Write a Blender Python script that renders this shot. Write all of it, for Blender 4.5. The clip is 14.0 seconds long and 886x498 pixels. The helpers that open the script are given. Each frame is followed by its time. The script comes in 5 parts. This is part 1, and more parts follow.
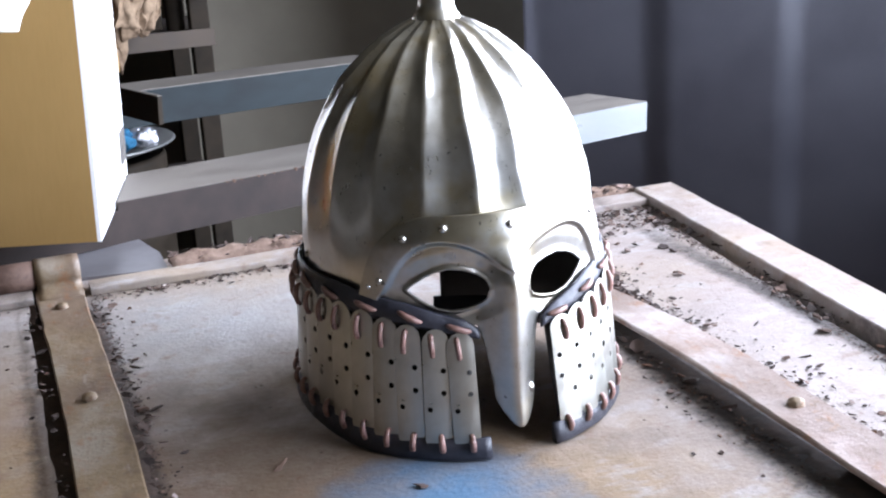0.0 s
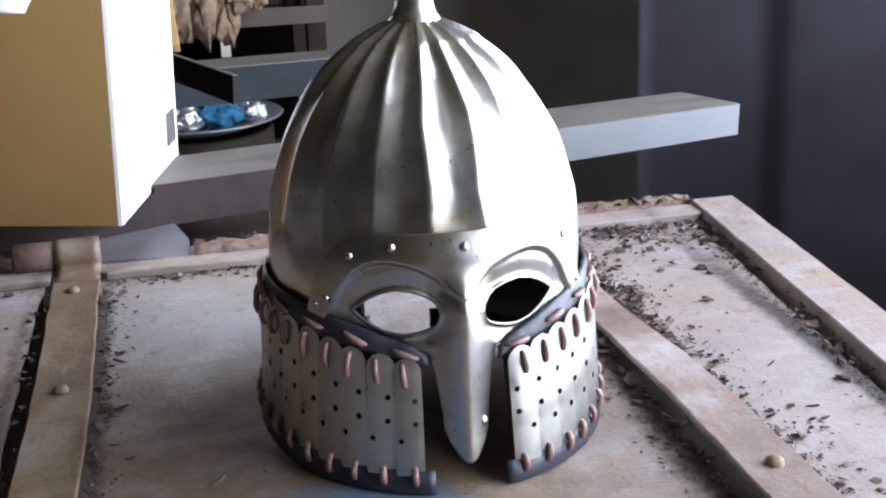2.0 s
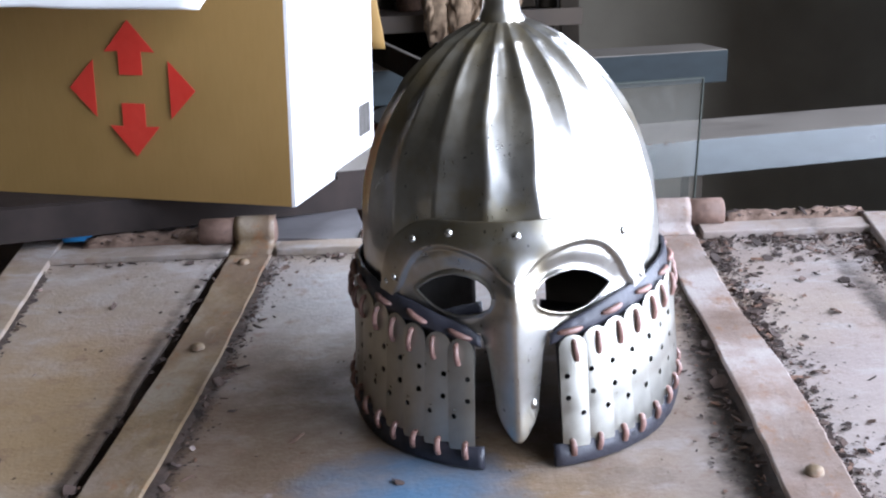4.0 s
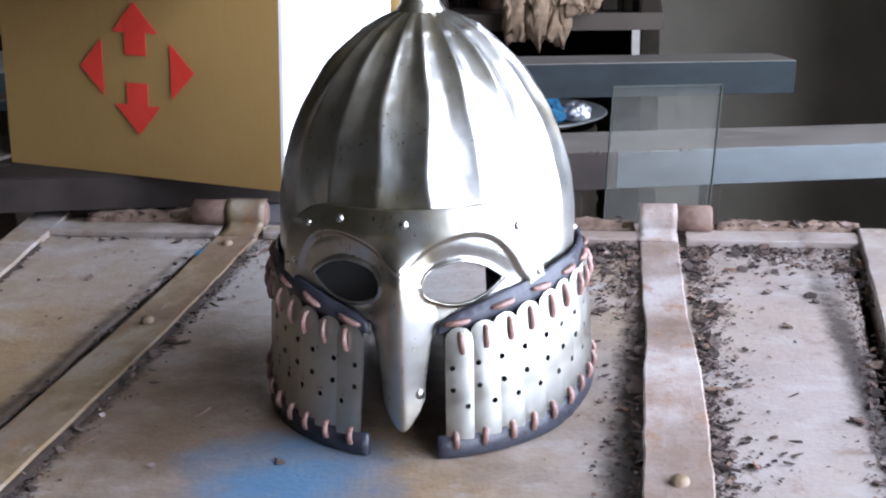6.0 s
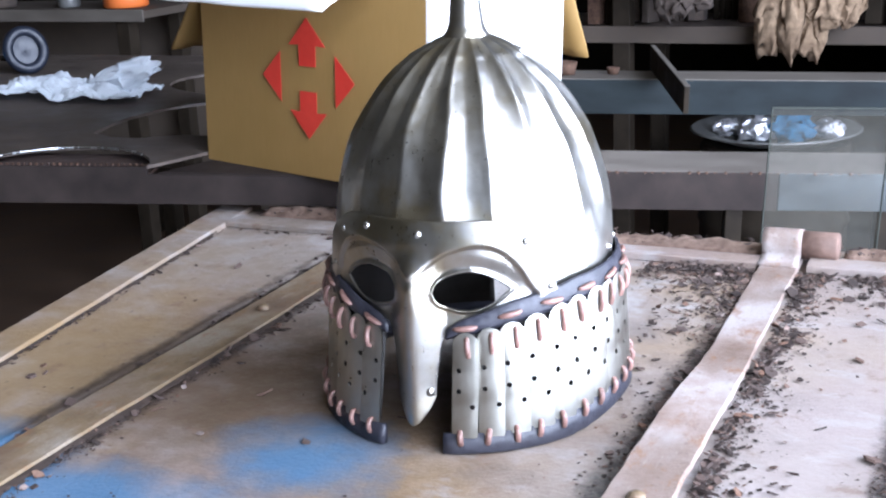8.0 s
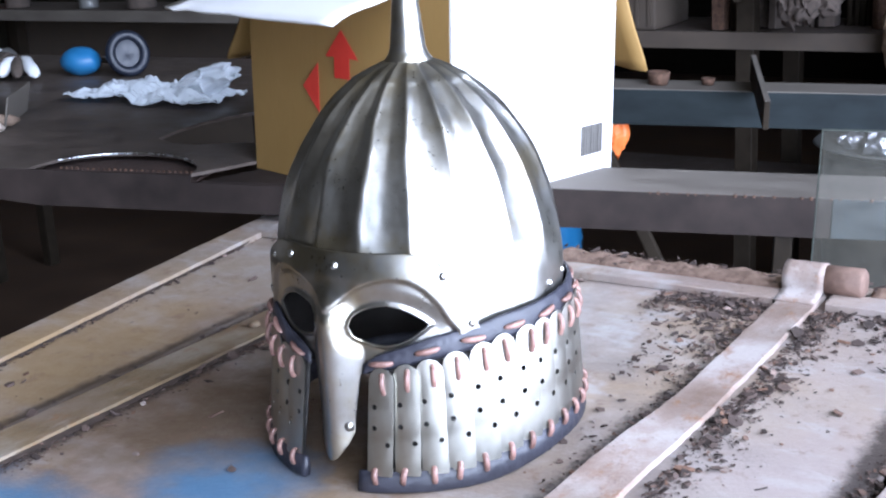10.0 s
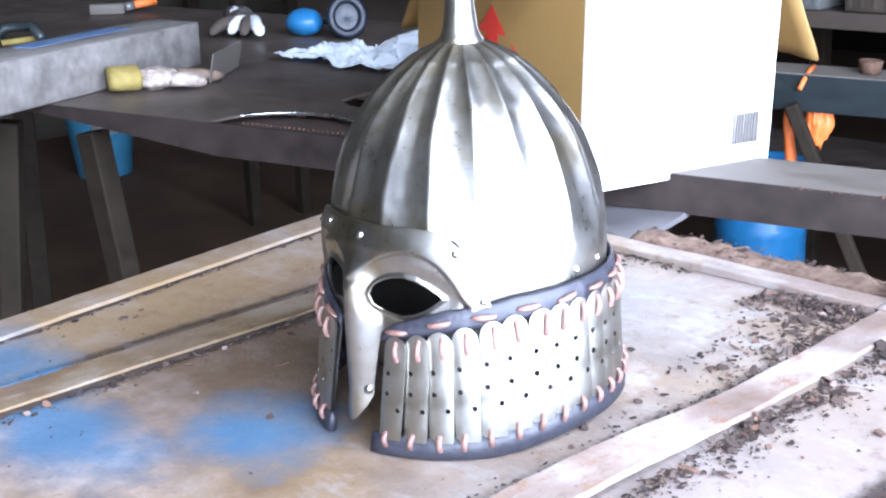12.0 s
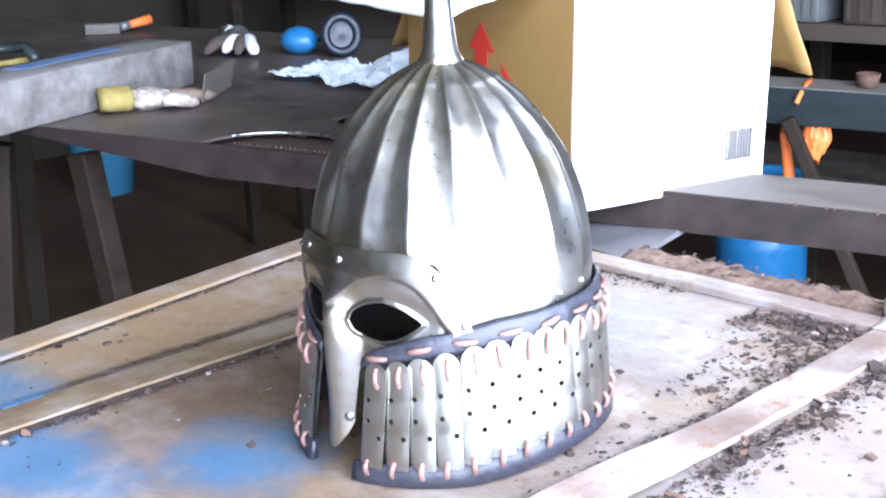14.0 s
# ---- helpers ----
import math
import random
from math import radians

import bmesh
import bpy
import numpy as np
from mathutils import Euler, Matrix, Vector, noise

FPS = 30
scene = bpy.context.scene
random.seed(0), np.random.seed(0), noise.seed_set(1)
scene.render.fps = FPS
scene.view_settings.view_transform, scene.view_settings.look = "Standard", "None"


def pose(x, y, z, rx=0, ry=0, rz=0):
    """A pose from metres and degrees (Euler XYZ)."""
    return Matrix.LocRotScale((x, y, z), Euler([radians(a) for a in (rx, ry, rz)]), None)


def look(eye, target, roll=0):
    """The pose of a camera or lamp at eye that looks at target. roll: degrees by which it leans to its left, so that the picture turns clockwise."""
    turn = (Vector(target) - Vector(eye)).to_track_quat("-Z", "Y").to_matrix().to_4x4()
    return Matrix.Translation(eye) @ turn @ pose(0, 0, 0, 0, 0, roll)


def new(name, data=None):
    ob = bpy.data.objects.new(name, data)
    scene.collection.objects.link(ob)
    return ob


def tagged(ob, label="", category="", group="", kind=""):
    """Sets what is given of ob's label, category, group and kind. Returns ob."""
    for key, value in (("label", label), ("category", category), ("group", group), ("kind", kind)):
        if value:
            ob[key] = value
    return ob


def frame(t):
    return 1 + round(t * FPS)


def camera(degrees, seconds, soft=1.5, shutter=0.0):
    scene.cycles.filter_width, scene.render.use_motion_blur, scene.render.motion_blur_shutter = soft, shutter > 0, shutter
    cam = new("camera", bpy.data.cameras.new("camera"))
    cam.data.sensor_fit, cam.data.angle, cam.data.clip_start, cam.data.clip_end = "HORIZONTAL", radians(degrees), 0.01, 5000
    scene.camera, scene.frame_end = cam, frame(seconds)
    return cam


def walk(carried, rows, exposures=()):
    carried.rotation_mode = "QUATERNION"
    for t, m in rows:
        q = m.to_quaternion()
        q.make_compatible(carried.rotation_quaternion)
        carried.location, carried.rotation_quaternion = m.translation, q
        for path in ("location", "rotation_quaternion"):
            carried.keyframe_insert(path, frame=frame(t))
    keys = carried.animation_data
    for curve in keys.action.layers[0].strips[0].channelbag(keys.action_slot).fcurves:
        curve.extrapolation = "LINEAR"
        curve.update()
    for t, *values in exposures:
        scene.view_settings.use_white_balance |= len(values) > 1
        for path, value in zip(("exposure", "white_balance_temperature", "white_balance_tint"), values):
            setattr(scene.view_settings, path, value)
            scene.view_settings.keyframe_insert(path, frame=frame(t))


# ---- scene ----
cam = camera(39.5, 14.0, soft=2.2)
METRES, EYE, TILT, LEAN, TURN = 1.0965, 0.375, 0.0, 0.0, -19.6
ROWS = [
    (0.0, 0.0, 0.0, 0.0, -1.01, -17.57, 3.19),
    (0.5, 0.0257, -0.0037, 0.003, 0.94, -17.08, 2.95),
    (1.0, 0.0604, 0.0193, 0.0014, 3.15, -17.32, 2.89),
    (1.5, 0.0892, 0.0447, 0.0009, 5.1, -18.63, 2.72),
    (2.0, 0.1114, 0.0584, 0.0037, 6.9, -18.29, 2.03),
    (2.5, 0.1586, 0.0522, 0.0063, 12.0, -18.57, 2.57),
    (3.0, 0.1992, 0.0518, 0.0059, 15.82, -18.38, 3.13),
    (5.5, 0.3473, 0.0657, -0.0087, 26.61, -16.66, 1.8),
    (6.0, 0.3822, 0.1042, -0.0107, 28.15, -17.17, 1.57),
    (6.5, 0.403, 0.1329, -0.0048, 32.07, -16.89, 1.49),
    (7.0, 0.4364, 0.1386, 0.003, 35.13, -17.02, 2.33),
    (7.5, 0.4907, 0.152, 0.005, 39.33, -16.84, 1.86),
    (8.0, 0.5619, 0.1728, 0.0015, 43.52, -16.43, 2.58),
    (10.5, 0.6541, 0.3453, 0.0089, 54.16, -16.77, 2.77),
    (11.0, 0.6779, 0.3763, 0.007, 57.44, -17.32, 2.48),
    (11.5, 0.7202, 0.4153, 0.0166, 62.85, -17.04, 2.09),
    (12.0, 0.7457, 0.4411, 0.0126, 66.19, -17.04, 2.27),
    (12.5, 0.7482, 0.451, 0.0138, 65.94, -16.38, 2.52),
    (13.0, 0.7447, 0.4582, 0.0139, 66.0, -16.26, 2.84),
    (13.5, 0.74, 0.4626, 0.014, 66.06, -16.3, 2.9),
    (14.0, 0.7388, 0.4617, 0.0135, 66.32, -16.36, 2.84),
]
EXPOSURES = [(0.0, 0.58, 6000, 12), (1.0, 0.41, 6000, 12), (1.5, 0.22, 6000, 12), (2.0, 0.04, 6000, 12), (2.5, 0.04, 6000, 12), (5.5, 0.2, 5850, 12), (6.5, -0.02, 5850, 12), (7.0, 0.18, 5850, 12), (8.0, 0.48, 5800, 12), (10.5, 0.06, 5650, 12), (11.0, -0.08, 5650, 12), (12.0, 0.8, 5650, 12), (14.0, 0.9, 5650, 12)]
walk(cam, [(t, pose(0, 0, EYE, TILT, LEAN, TURN) @ pose(METRES * x, METRES * y, METRES * z, 90 + pitch, roll, yaw)) for t, x, y, z, yaw, pitch, roll in ROWS], EXPOSURES)

# ---- world and light ----
FLOOR = -0.80
world = bpy.data.worlds.new("sky")
scene.world = world
world.use_nodes = True
wn = world.node_tree.nodes
sky = wn.new("ShaderNodeTexSky")
sky.sky_type, sky.sun_disc = "NISHITA", False
sky.sun_elevation, sky.sun_rotation = radians(50), radians(120)
world.node_tree.links.new(sky.outputs[0], wn["Background"].inputs[0])
wn["Background"].inputs[1].default_value = 0.10
sun = new("sun", bpy.data.lights.new("sun", "SUN"))
sun.data.energy, sun.data.angle, sun.data.color = 3.0, radians(0.5), (1, 0.95, 0.88)
sun.matrix_world = look((6, -3, 8), (9, -6.5, 0))
# the daylight of the wide shed opening
door_light = new("doorway_daylight", bpy.data.lights.new("doorway_daylight", "AREA"))
door_light.data.shape, door_light.data.size, door_light.data.size_y = "RECTANGLE", 3.7, 2.32
door_light.data.energy, door_light.data.color = 330, (0.835, 0.885, 1.0)
door_light.matrix_world = look((1.9, 0.05, 0.74), (0.0, 0.05, 0.56))


# ---- materials ----
def mat(name):
    m = bpy.data.materials.new(name)
    m.use_nodes = True
    nt = m.node_tree
    b = nt.nodes["Principled BSDF"]
    return m, nt, b


def N(nt, kind, **props):
    n = nt.nodes.new("ShaderNode" + kind)
    for k, v in props.items():
        if k in n.inputs:
            n.inputs[k].default_value = v
    return n


def coords(nt, scale=(1, 1, 1)):
    tc = N(nt, "TexCoord")
    mp = N(nt, "Mapping")
    mp.inputs["Scale"].default_value = scale
    nt.links.new(tc.outputs["Object"], mp.inputs["Vector"])
    return mp.outputs["Vector"]


def noise_tex(nt, vec, scale, detail=4.0, rough=0.6):
    n = N(nt, "TexNoise")
    n.inputs["Scale"].default_value, n.inputs["Detail"].default_value, n.inputs["Roughness"].default_value = scale, detail, rough
    nt.links.new(vec, n.inputs["Vector"])
    return n.outputs["Fac"]


def ramp(nt, fac, stops):
    r = N(nt, "ValToRGB")
    e = r.color_ramp.elements
    while len(e) < len(stops):
        e.new(0.5)
    for el, (p, c) in zip(e, stops):
        el.position, el.color = p, (*c, 1) if len(c) == 3 else c
    nt.links.new(fac, r.inputs[0])
    return r.outputs[0]


def g(v):
    return (v, v, v)


def mix(nt, fac, a, b, mode="MIX"):
    m = N(nt, "Mix")
    m.data_type, m.blend_type = "RGBA", mode
    for sock, v in ((m.inputs[0], fac), (m.inputs[6], a), (m.inputs[7], b)):
        if hasattr(v, "is_output"):
            nt.links.new(v, sock)
        else:
            sock.default_value = v if isinstance(v, (int, float)) else (*v, 1)
    return m.outputs[2]


def bump(nt, b, height, strength=0.3, dist=0.002):
    n = N(nt, "Bump")
    n.inputs["Strength"].default_value, n.inputs["Distance"].default_value = strength, dist
    nt.links.new(height, n.inputs["Height"])
    nt.links.new(n.outputs[0], b.inputs["Normal"])


def plain(name, c1, c2, rough=0.6, metal=0.0, scale=30, bumps=0.25, stretch=(1, 1, 1), rand=0.0, spec=0.5):
    """Two-scale mottled material."""
    m, nt, b = mat(name)
    v = coords(nt, stretch)
    big, small = noise_tex(nt, v, scale * 0.25), noise_tex(nt, v, scale * 2, 6)
    f = mix(nt, 0.45, big, small)
    col = ramp(nt, f, [(0.32, c1), (0.68, c2)])
    if rand:
        oi = N(nt, "ObjectInfo")
        hs = N(nt, "HueSaturation")
        mr = N(nt, "MapRange")
        mr.inputs["To Min"].default_value, mr.inputs["To Max"].default_value = 1 - rand, 1 + rand
        nt.links.new(oi.outputs["Random"], mr.inputs["Value"])
        nt.links.new(mr.outputs[0], hs.inputs["Value"])
        nt.links.new(col, hs.inputs["Color"])
        col = hs.outputs[0]
    nt.links.new(col, b.inputs["Base Color"])
    b.inputs["Metallic"].default_value = metal
    b.inputs["Specular IOR Level"].default_value = spec
    rr = ramp(nt, small, [(0.3, g(max(rough - 0.12, 0.02))), (0.7, g(min(rough + 0.12, 1)))])
    nt.links.new(rr, b.inputs["Roughness"])
    bump(nt, b, small, bumps)
    return m


def helmet_steel(name="worked_steel", k=1.0):
    m, nt, b = mat(name)
    v = coords(nt)
    big, mid, fine = noise_tex(nt, v, 22, 5), noise_tex(nt, v, 75, 5), noise_tex(nt, coords(nt, (1, 1, 0.12)), 700, 3)
    base = ramp(nt, mix(nt, 0.5, big, mid), [(0.3, (0.42, 0.40, 0.36)), (0.5, (0.54, 0.525, 0.485)), (0.72, (0.64, 0.635, 0.615))])
    # ochre mottling: patina, with warm reflections put into the colour
    base = mix(nt, ramp(nt, noise_tex(nt, v, 13, 4, 0.7), [(0.52, g(0)), (0.64, g(0.65))]), base, (0.46, 0.385, 0.23))
    spots = ramp(nt, noise_tex(nt, v, 150, 2), [(0.70, g(k)), (0.76, g(0.35 * k))])
    nt.links.new(mix(nt, 1.0, base, spots, "MULTIPLY"), b.inputs["Base Color"])
    b.inputs["Metallic"].default_value = 1.0
    nt.links.new(ramp(nt, mix(nt, 0.5, mid, fine), [(0.3, g(0.25)), (0.7, g(0.38))]), b.inputs["Roughness"])
    bump(nt, b, mix(nt, 0.4, noise_tex(nt, v, 38, 1.5, 0.4), mix(nt, 0.25, mid, fine)), 0.09, 0.003)
    return m


def door_paint():
    """Worn pinkish grey paint on steel sheet, with ochre and brown rust, dust, painted-in light and shade, and spilled
    blue paint.
    """
    m, nt, b = mat("worn_door_paint")
    v = coords(nt)
    n1, n2, n3, n4 = noise_tex(nt, v, 5, 6), noise_tex(nt, v, 14, 8, 0.65), noise_tex(nt, v, 60, 8, 0.7), noise_tex(nt, coords(nt, (1, 0.6, 1)), 3.2, 4)
    base = ramp(nt, n2, [(0.32, (0.12, 0.078, 0.05)), (0.5, (0.255, 0.20, 0.162)), (0.66, (0.35, 0.31, 0.29))])
    base = mix(nt, ramp(nt, n1, [(0.46, g(0)), (0.62, g(0.65))]), base, (0.28, 0.18, 0.08))
    base = mix(nt, ramp(nt, n4, [(0.48, g(0)), (0.62, g(0.65))]), base, (0.25, 0.175, 0.15))
    base = mix(nt, ramp(nt, n3, [(0.60, g(0)), (0.72, g(0.7))]), base, (0.12, 0.065, 0.04))
    tc = N(nt, "TexCoord")

    def patch(cx, cy, sx, sy, lo, hi, top, grain=None):
        mp = N(nt, "Mapping")
        mp.inputs["Location"].default_value = (-cx / sx, -cy / sy, 0)
        mp.inputs["Scale"].default_value = (1 / sx, 1 / sy, 0)
        nt.links.new(tc.outputs["Object"], mp.inputs["Vector"])
        ln = N(nt, "VectorMath")
        ln.operation = "LENGTH"
        nt.links.new(mp.outputs[0], ln.inputs[0])
        ad = N(nt, "Math")
        ad.operation = "MULTIPLY_ADD"
        nt.links.new(grain or n2, ad.inputs[0])
        ad.inputs[1].default_value = 2.2
        nt.links.new(ln.outputs["Value"], ad.inputs[2])
        mr = N(nt, "MapRange")
        mr.inputs["From Min"].default_value, mr.inputs["From Max"].default_value = lo, hi
        mr.inputs["To Min"].default_value, mr.inputs["To Max"].default_value = top, 0.0
        nt.links.new(ad.outputs[0], mr.inputs["Value"])
        return mr.outputs[0]

    n5, n6 = noise_tex(nt, v, 34, 6, 0.7), noise_tex(nt, coords(nt, (0.5, 1, 1)), 26, 5, 0.65)
    base = mix(nt, ramp(nt, n6, [(0.54, g(0)), (0.62, g(0.6))]), base, (0.37, 0.345, 0.335))
    speck = noise_tex(nt, v, 240, 3, 0.7)
    base = mix(nt, ramp(nt, speck, [(0.64, g(0)), (0.72, g(0.35))]), base, (0.07, 0.045, 0.035))
    base = mix(nt, ramp(nt, noise_tex(nt, coords(nt, (0.25, 1, 1)), 130, 4, 0.7), [(0.60, g(0)), (0.74, g(0.22))]), base, (0.42, 0.38, 0.36))
    # brown oily stain with helmet shade, ochre wear, right side paled for daylight
    base = mix(nt, patch(0.16, 1.02, 0.15, 0.13, 1.3, 2.8, 0.75), base, (0.29, 0.285, 0.285))
    base = mix(nt, patch(-0.09, 1.05, 0.10, 0.12, 1.3, 2.8, 0.6), base, (0.26, 0.25, 0.24))
    # stain deepened in colour where the helmet's soft shadow falls
    base = mix(nt, patch(0.16, 0.72, 0.24, 0.17, 1.3, 2.7, 0.88), base, (0.105, 0.068, 0.038))
    base = mix(nt, patch(-0.09, 0.72, 0.08, 0.22, 1.3, 2.3, 0.5), base, (0.36, 0.26, 0.13))
    base = mix(nt, patch(-0.09, 0.80, 0.11, 0.26, 1.3, 2.6, 0.65), base, (0.27, 0.18, 0.095))
    # grey-pink sheet, its brighter doorway side put into the paint
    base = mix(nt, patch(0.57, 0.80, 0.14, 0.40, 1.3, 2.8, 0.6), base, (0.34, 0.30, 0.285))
    base = mix(nt, ramp(nt, n5, [(0.57, g(0)), (0.66, g(0.55))]), base, (0.16, 0.095, 0.062))
    # black oily grime beside the lifted strap and side bars, with their shadow painted in
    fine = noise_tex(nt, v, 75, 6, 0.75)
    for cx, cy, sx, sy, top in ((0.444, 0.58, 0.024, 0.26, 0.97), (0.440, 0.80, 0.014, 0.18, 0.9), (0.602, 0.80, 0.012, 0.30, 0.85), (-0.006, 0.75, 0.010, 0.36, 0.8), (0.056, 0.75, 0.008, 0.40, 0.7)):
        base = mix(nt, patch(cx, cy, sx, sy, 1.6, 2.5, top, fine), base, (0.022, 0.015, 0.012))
    # blue paint spilled in two places
    blue = None
    for cx, cy, sx, sy in ((0.222, 0.645, 0.062, 0.055), (0.11, 0.54, 0.12, 0.05), (0.015, 0.565, 0.06, 0.045), (-0.07, 0.57, 0.08, 0.05)):
        spot = patch(cx, cy, sx, sy, 1.4, 2.45, 0.72)
        if blue is None:
            blue = spot
        else:
            mx = N(nt, "Math")
            mx.operation = "MAXIMUM"
            nt.links.new(blue, mx.inputs[0])
            nt.links.new(spot, mx.inputs[1])
            blue = mx.outputs[0]
    base = mix(nt, blue, base, (0.045, 0.155, 0.285))
    nt.links.new(base, b.inputs["Base Color"])
    nt.links.new(ramp(nt, n3, [(0.3, g(0.42)), (0.7, g(0.75))]), b.inputs["Roughness"])
    bump(nt, b, mix(nt, 0.5, mix(nt, 0.6, n2, n3), speck), 0.45, 0.003)
    return m


def strap_paint(name, dark, mid, pale):
    """Thin old paint over a rusting flat bar: pale wear, dark scuffs and orange bleeding."""
    m, nt, b = mat(name)
    v = coords(nt, (1, 0.6, 1))
    n1, n2, n3 = noise_tex(nt, v, 16, 6, 0.65), noise_tex(nt, v, 48, 6, 0.7), noise_tex(nt, coords(nt), 210, 4, 0.7)
    base = ramp(nt, n1, [(0.36, dark), (0.5, mid), (0.62, pale)])
    base = mix(nt, ramp(nt, noise_tex(nt, coords(nt), 7, 3), [(0.48, g(0)), (0.60, g(0.55))]), base, (0.15, 0.103, 0.075))
    base = mix(nt, ramp(nt, n2, [(0.55, g(0)), (0.68, g(0.8))]), base, (0.22, 0.10, 0.04))
    base = mix(nt, ramp(nt, n3, [(0.60, g(0)), (0.70, g(0.6))]), base, (0.07, 0.042, 0.03))
    base = mix(nt, ramp(nt, noise_tex(nt, coords(nt, (1, 0.2, 1)), 120, 3), [(0.62, g(0)), (0.72, g(0.35))]), base, (0.42, 0.38, 0.35))
    nt.links.new(base, b.inputs["Base Color"])
    nt.links.new(ramp(nt, n2, [(0.3, g(0.45)), (0.7, g(0.8))]), b.inputs["Roughness"])
    bump(nt, b, mix(nt, 0.5, n2, n3), 0.5, 0.003)
    return m


def cardboard():
    m, nt, b = mat("cardboard")
    v = coords(nt)
    n1, n2 = noise_tex(nt, v, 6, 3), noise_tex(nt, coords(nt, (1, 1, 0.15)), 300, 3)
    col = ramp(nt, mix(nt, 0.25, n1, n2), [(0.3, (0.245, 0.147, 0.043)), (0.7, (0.305, 0.187, 0.062))])
    nt.links.new(col, b.inputs["Base Color"])
    b.inputs["Roughness"].default_value = 0.55
    bump(nt, b, n2, 0.06, 0.001)
    return m


def film_mat(name, tint, veil):
    """Clear film or pane: mostly see-through with a thin veil of dust and gloss."""
    m, nt, b = mat(name)
    b.inputs["Base Color"].default_value = (*tint, 1)
    b.inputs["Roughness"].default_value = 0.45
    tr = N(nt, "BsdfTransparent")
    mx = N(nt, "MixShader")
    v = coords(nt)
    nt.links.new(ramp(nt, noise_tex(nt, v, 60, 5), [(0.3, g(veil * 0.75)), (0.7, g(veil * 1.3))]), mx.inputs[0])
    nt.links.new(tr.outputs[0], mx.inputs[1])
    nt.links.new(b.outputs[0], mx.inputs[2])
    nt.links.new(mx.outputs[0], nt.nodes["Material Output"].inputs["Surface"])
    return m


def flake_mat():
    """Rust chips, each with its own shade from black-brown to orange and dusty pink."""
    m, nt, b = mat("rust_flakes")
    geo = N(nt, "NewGeometry")
    col = ramp(nt, geo.outputs["Random Per Island"], [(0.0, (0.016, 0.012, 0.010)), (0.5, (0.058, 0.041, 0.035)), (0.80, (0.115, 0.078, 0.063)), (0.93, (0.19, 0.105, 0.068)), (1.0, (0.27, 0.22, 0.20))])
    n1 = noise_tex(nt, coords(nt), 400, 4)
    nt.links.new(mix(nt, ramp(nt, n1, [(0.4, g(0)), (0.65, g(0.6))]), col, (0.05, 0.034, 0.028)), b.inputs["Base Color"])
    b.inputs["Roughness"].default_value, b.inputs["Specular IOR Level"].default_value = 0.9, 0.3
    bump(nt, b, n1, 0.5, 0.001)
    return m


STEEL = helmet_steel()
# the skull's steel, darkened for patina and the shade on the mask
MASKSTEEL = helmet_steel("shaded_mask_steel", 0.78)
LAMELLA = plain("lamella_steel", (0.30, 0.29, 0.25), (0.50, 0.49, 0.45), 0.36, 1.0, 26, 0.08, rand=0.14)
RIVET = plain("rivet_steel", (0.42, 0.41, 0.39), (0.62, 0.61, 0.58), 0.32, 1.0, 90, 0.1)
INSIDE = plain("near_black_inside", (0.015, 0.014, 0.013), (0.045, 0.04, 0.036), 0.6, 0.3, 40, 0.3)
LEATHER = plain("black_leather", (0.014, 0.014, 0.020), (0.036, 0.036, 0.048), 0.42, 0, 90, 0.4)
CORD = plain("red_brown_cord", (0.12, 0.06, 0.045), (0.28, 0.165, 0.14), 0.35, 0, 120, 0.3, rand=0.25)
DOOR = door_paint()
STRAPL = strap_paint("ochre_strap_paint", (0.08, 0.05, 0.03), (0.182, 0.127, 0.070), (0.245, 0.20, 0.15))
STRAP = strap_paint("worn_strap_paint", (0.20, 0.135, 0.105), (0.30, 0.235, 0.205), (0.39, 0.345, 0.325))
RUST = plain("rough_rust", (0.03, 0.016, 0.011), (0.155, 0.09, 0.06), 0.9, 0, 90, 1.0, spec=0.3)
KNUCKLE = plain("brown_rusted_steel", (0.06, 0.032, 0.022), (0.20, 0.125, 0.095), 0.75, 0, 55, 0.8)
TAIL = plain("bare_grey_plate", (0.13, 0.125, 0.13), (0.18, 0.17, 0.175), 0.5, 0.2, 10, 0.3)
RUSTBROWN = plain("brown_scaled_plate", (0.022, 0.013, 0.010), (0.075, 0.045, 0.036), 0.75, 0, 40, 0.6)
RUSTDARK = plain("dark_rust", (0.016, 0.011, 0.008), (0.07, 0.045, 0.033), 0.9, 0, 45, 0.8)
FLAKE = flake_mat()
CARD = cardboard()
CARDWHITE = plain("white_card", (0.72, 0.71, 0.70), (0.80, 0.79, 0.78), 0.5, 0, 8, 0.05)
INKRED = plain("red_ink", (0.50, 0.025, 0.015), (0.60, 0.05, 0.03), 0.5, 0, 40, 0.05)
INKGREY = plain("grey_ink", (0.09, 0.083, 0.075), (0.14, 0.13, 0.118), 0.6, 0, 40, 0.05)
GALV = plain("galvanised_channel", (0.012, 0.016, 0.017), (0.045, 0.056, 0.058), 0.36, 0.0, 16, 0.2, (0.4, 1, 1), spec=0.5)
BLACKSTEEL = plain("dark_plate_steel", (0.040, 0.032, 0.027), (0.130, 0.103, 0.086), 0.48, 0.15, 11, 0.35)
DARKPAINT = plain("dark_painted_steel", (0.012, 0.009, 0.006), (0.034, 0.026, 0.018), 0.7, 0.0, 14, 0.3, spec=0.12)
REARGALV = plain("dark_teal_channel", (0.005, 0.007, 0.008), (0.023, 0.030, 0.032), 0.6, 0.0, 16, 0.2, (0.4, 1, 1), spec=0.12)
# brown bench front, darkened in colour because it lies in shadow
FLANGE = plain("shaded_brown_steel_edge", (0.012, 0.009, 0.008), (0.040, 0.030, 0.026), 0.7, 0.0, 14, 0.3, spec=0.15)
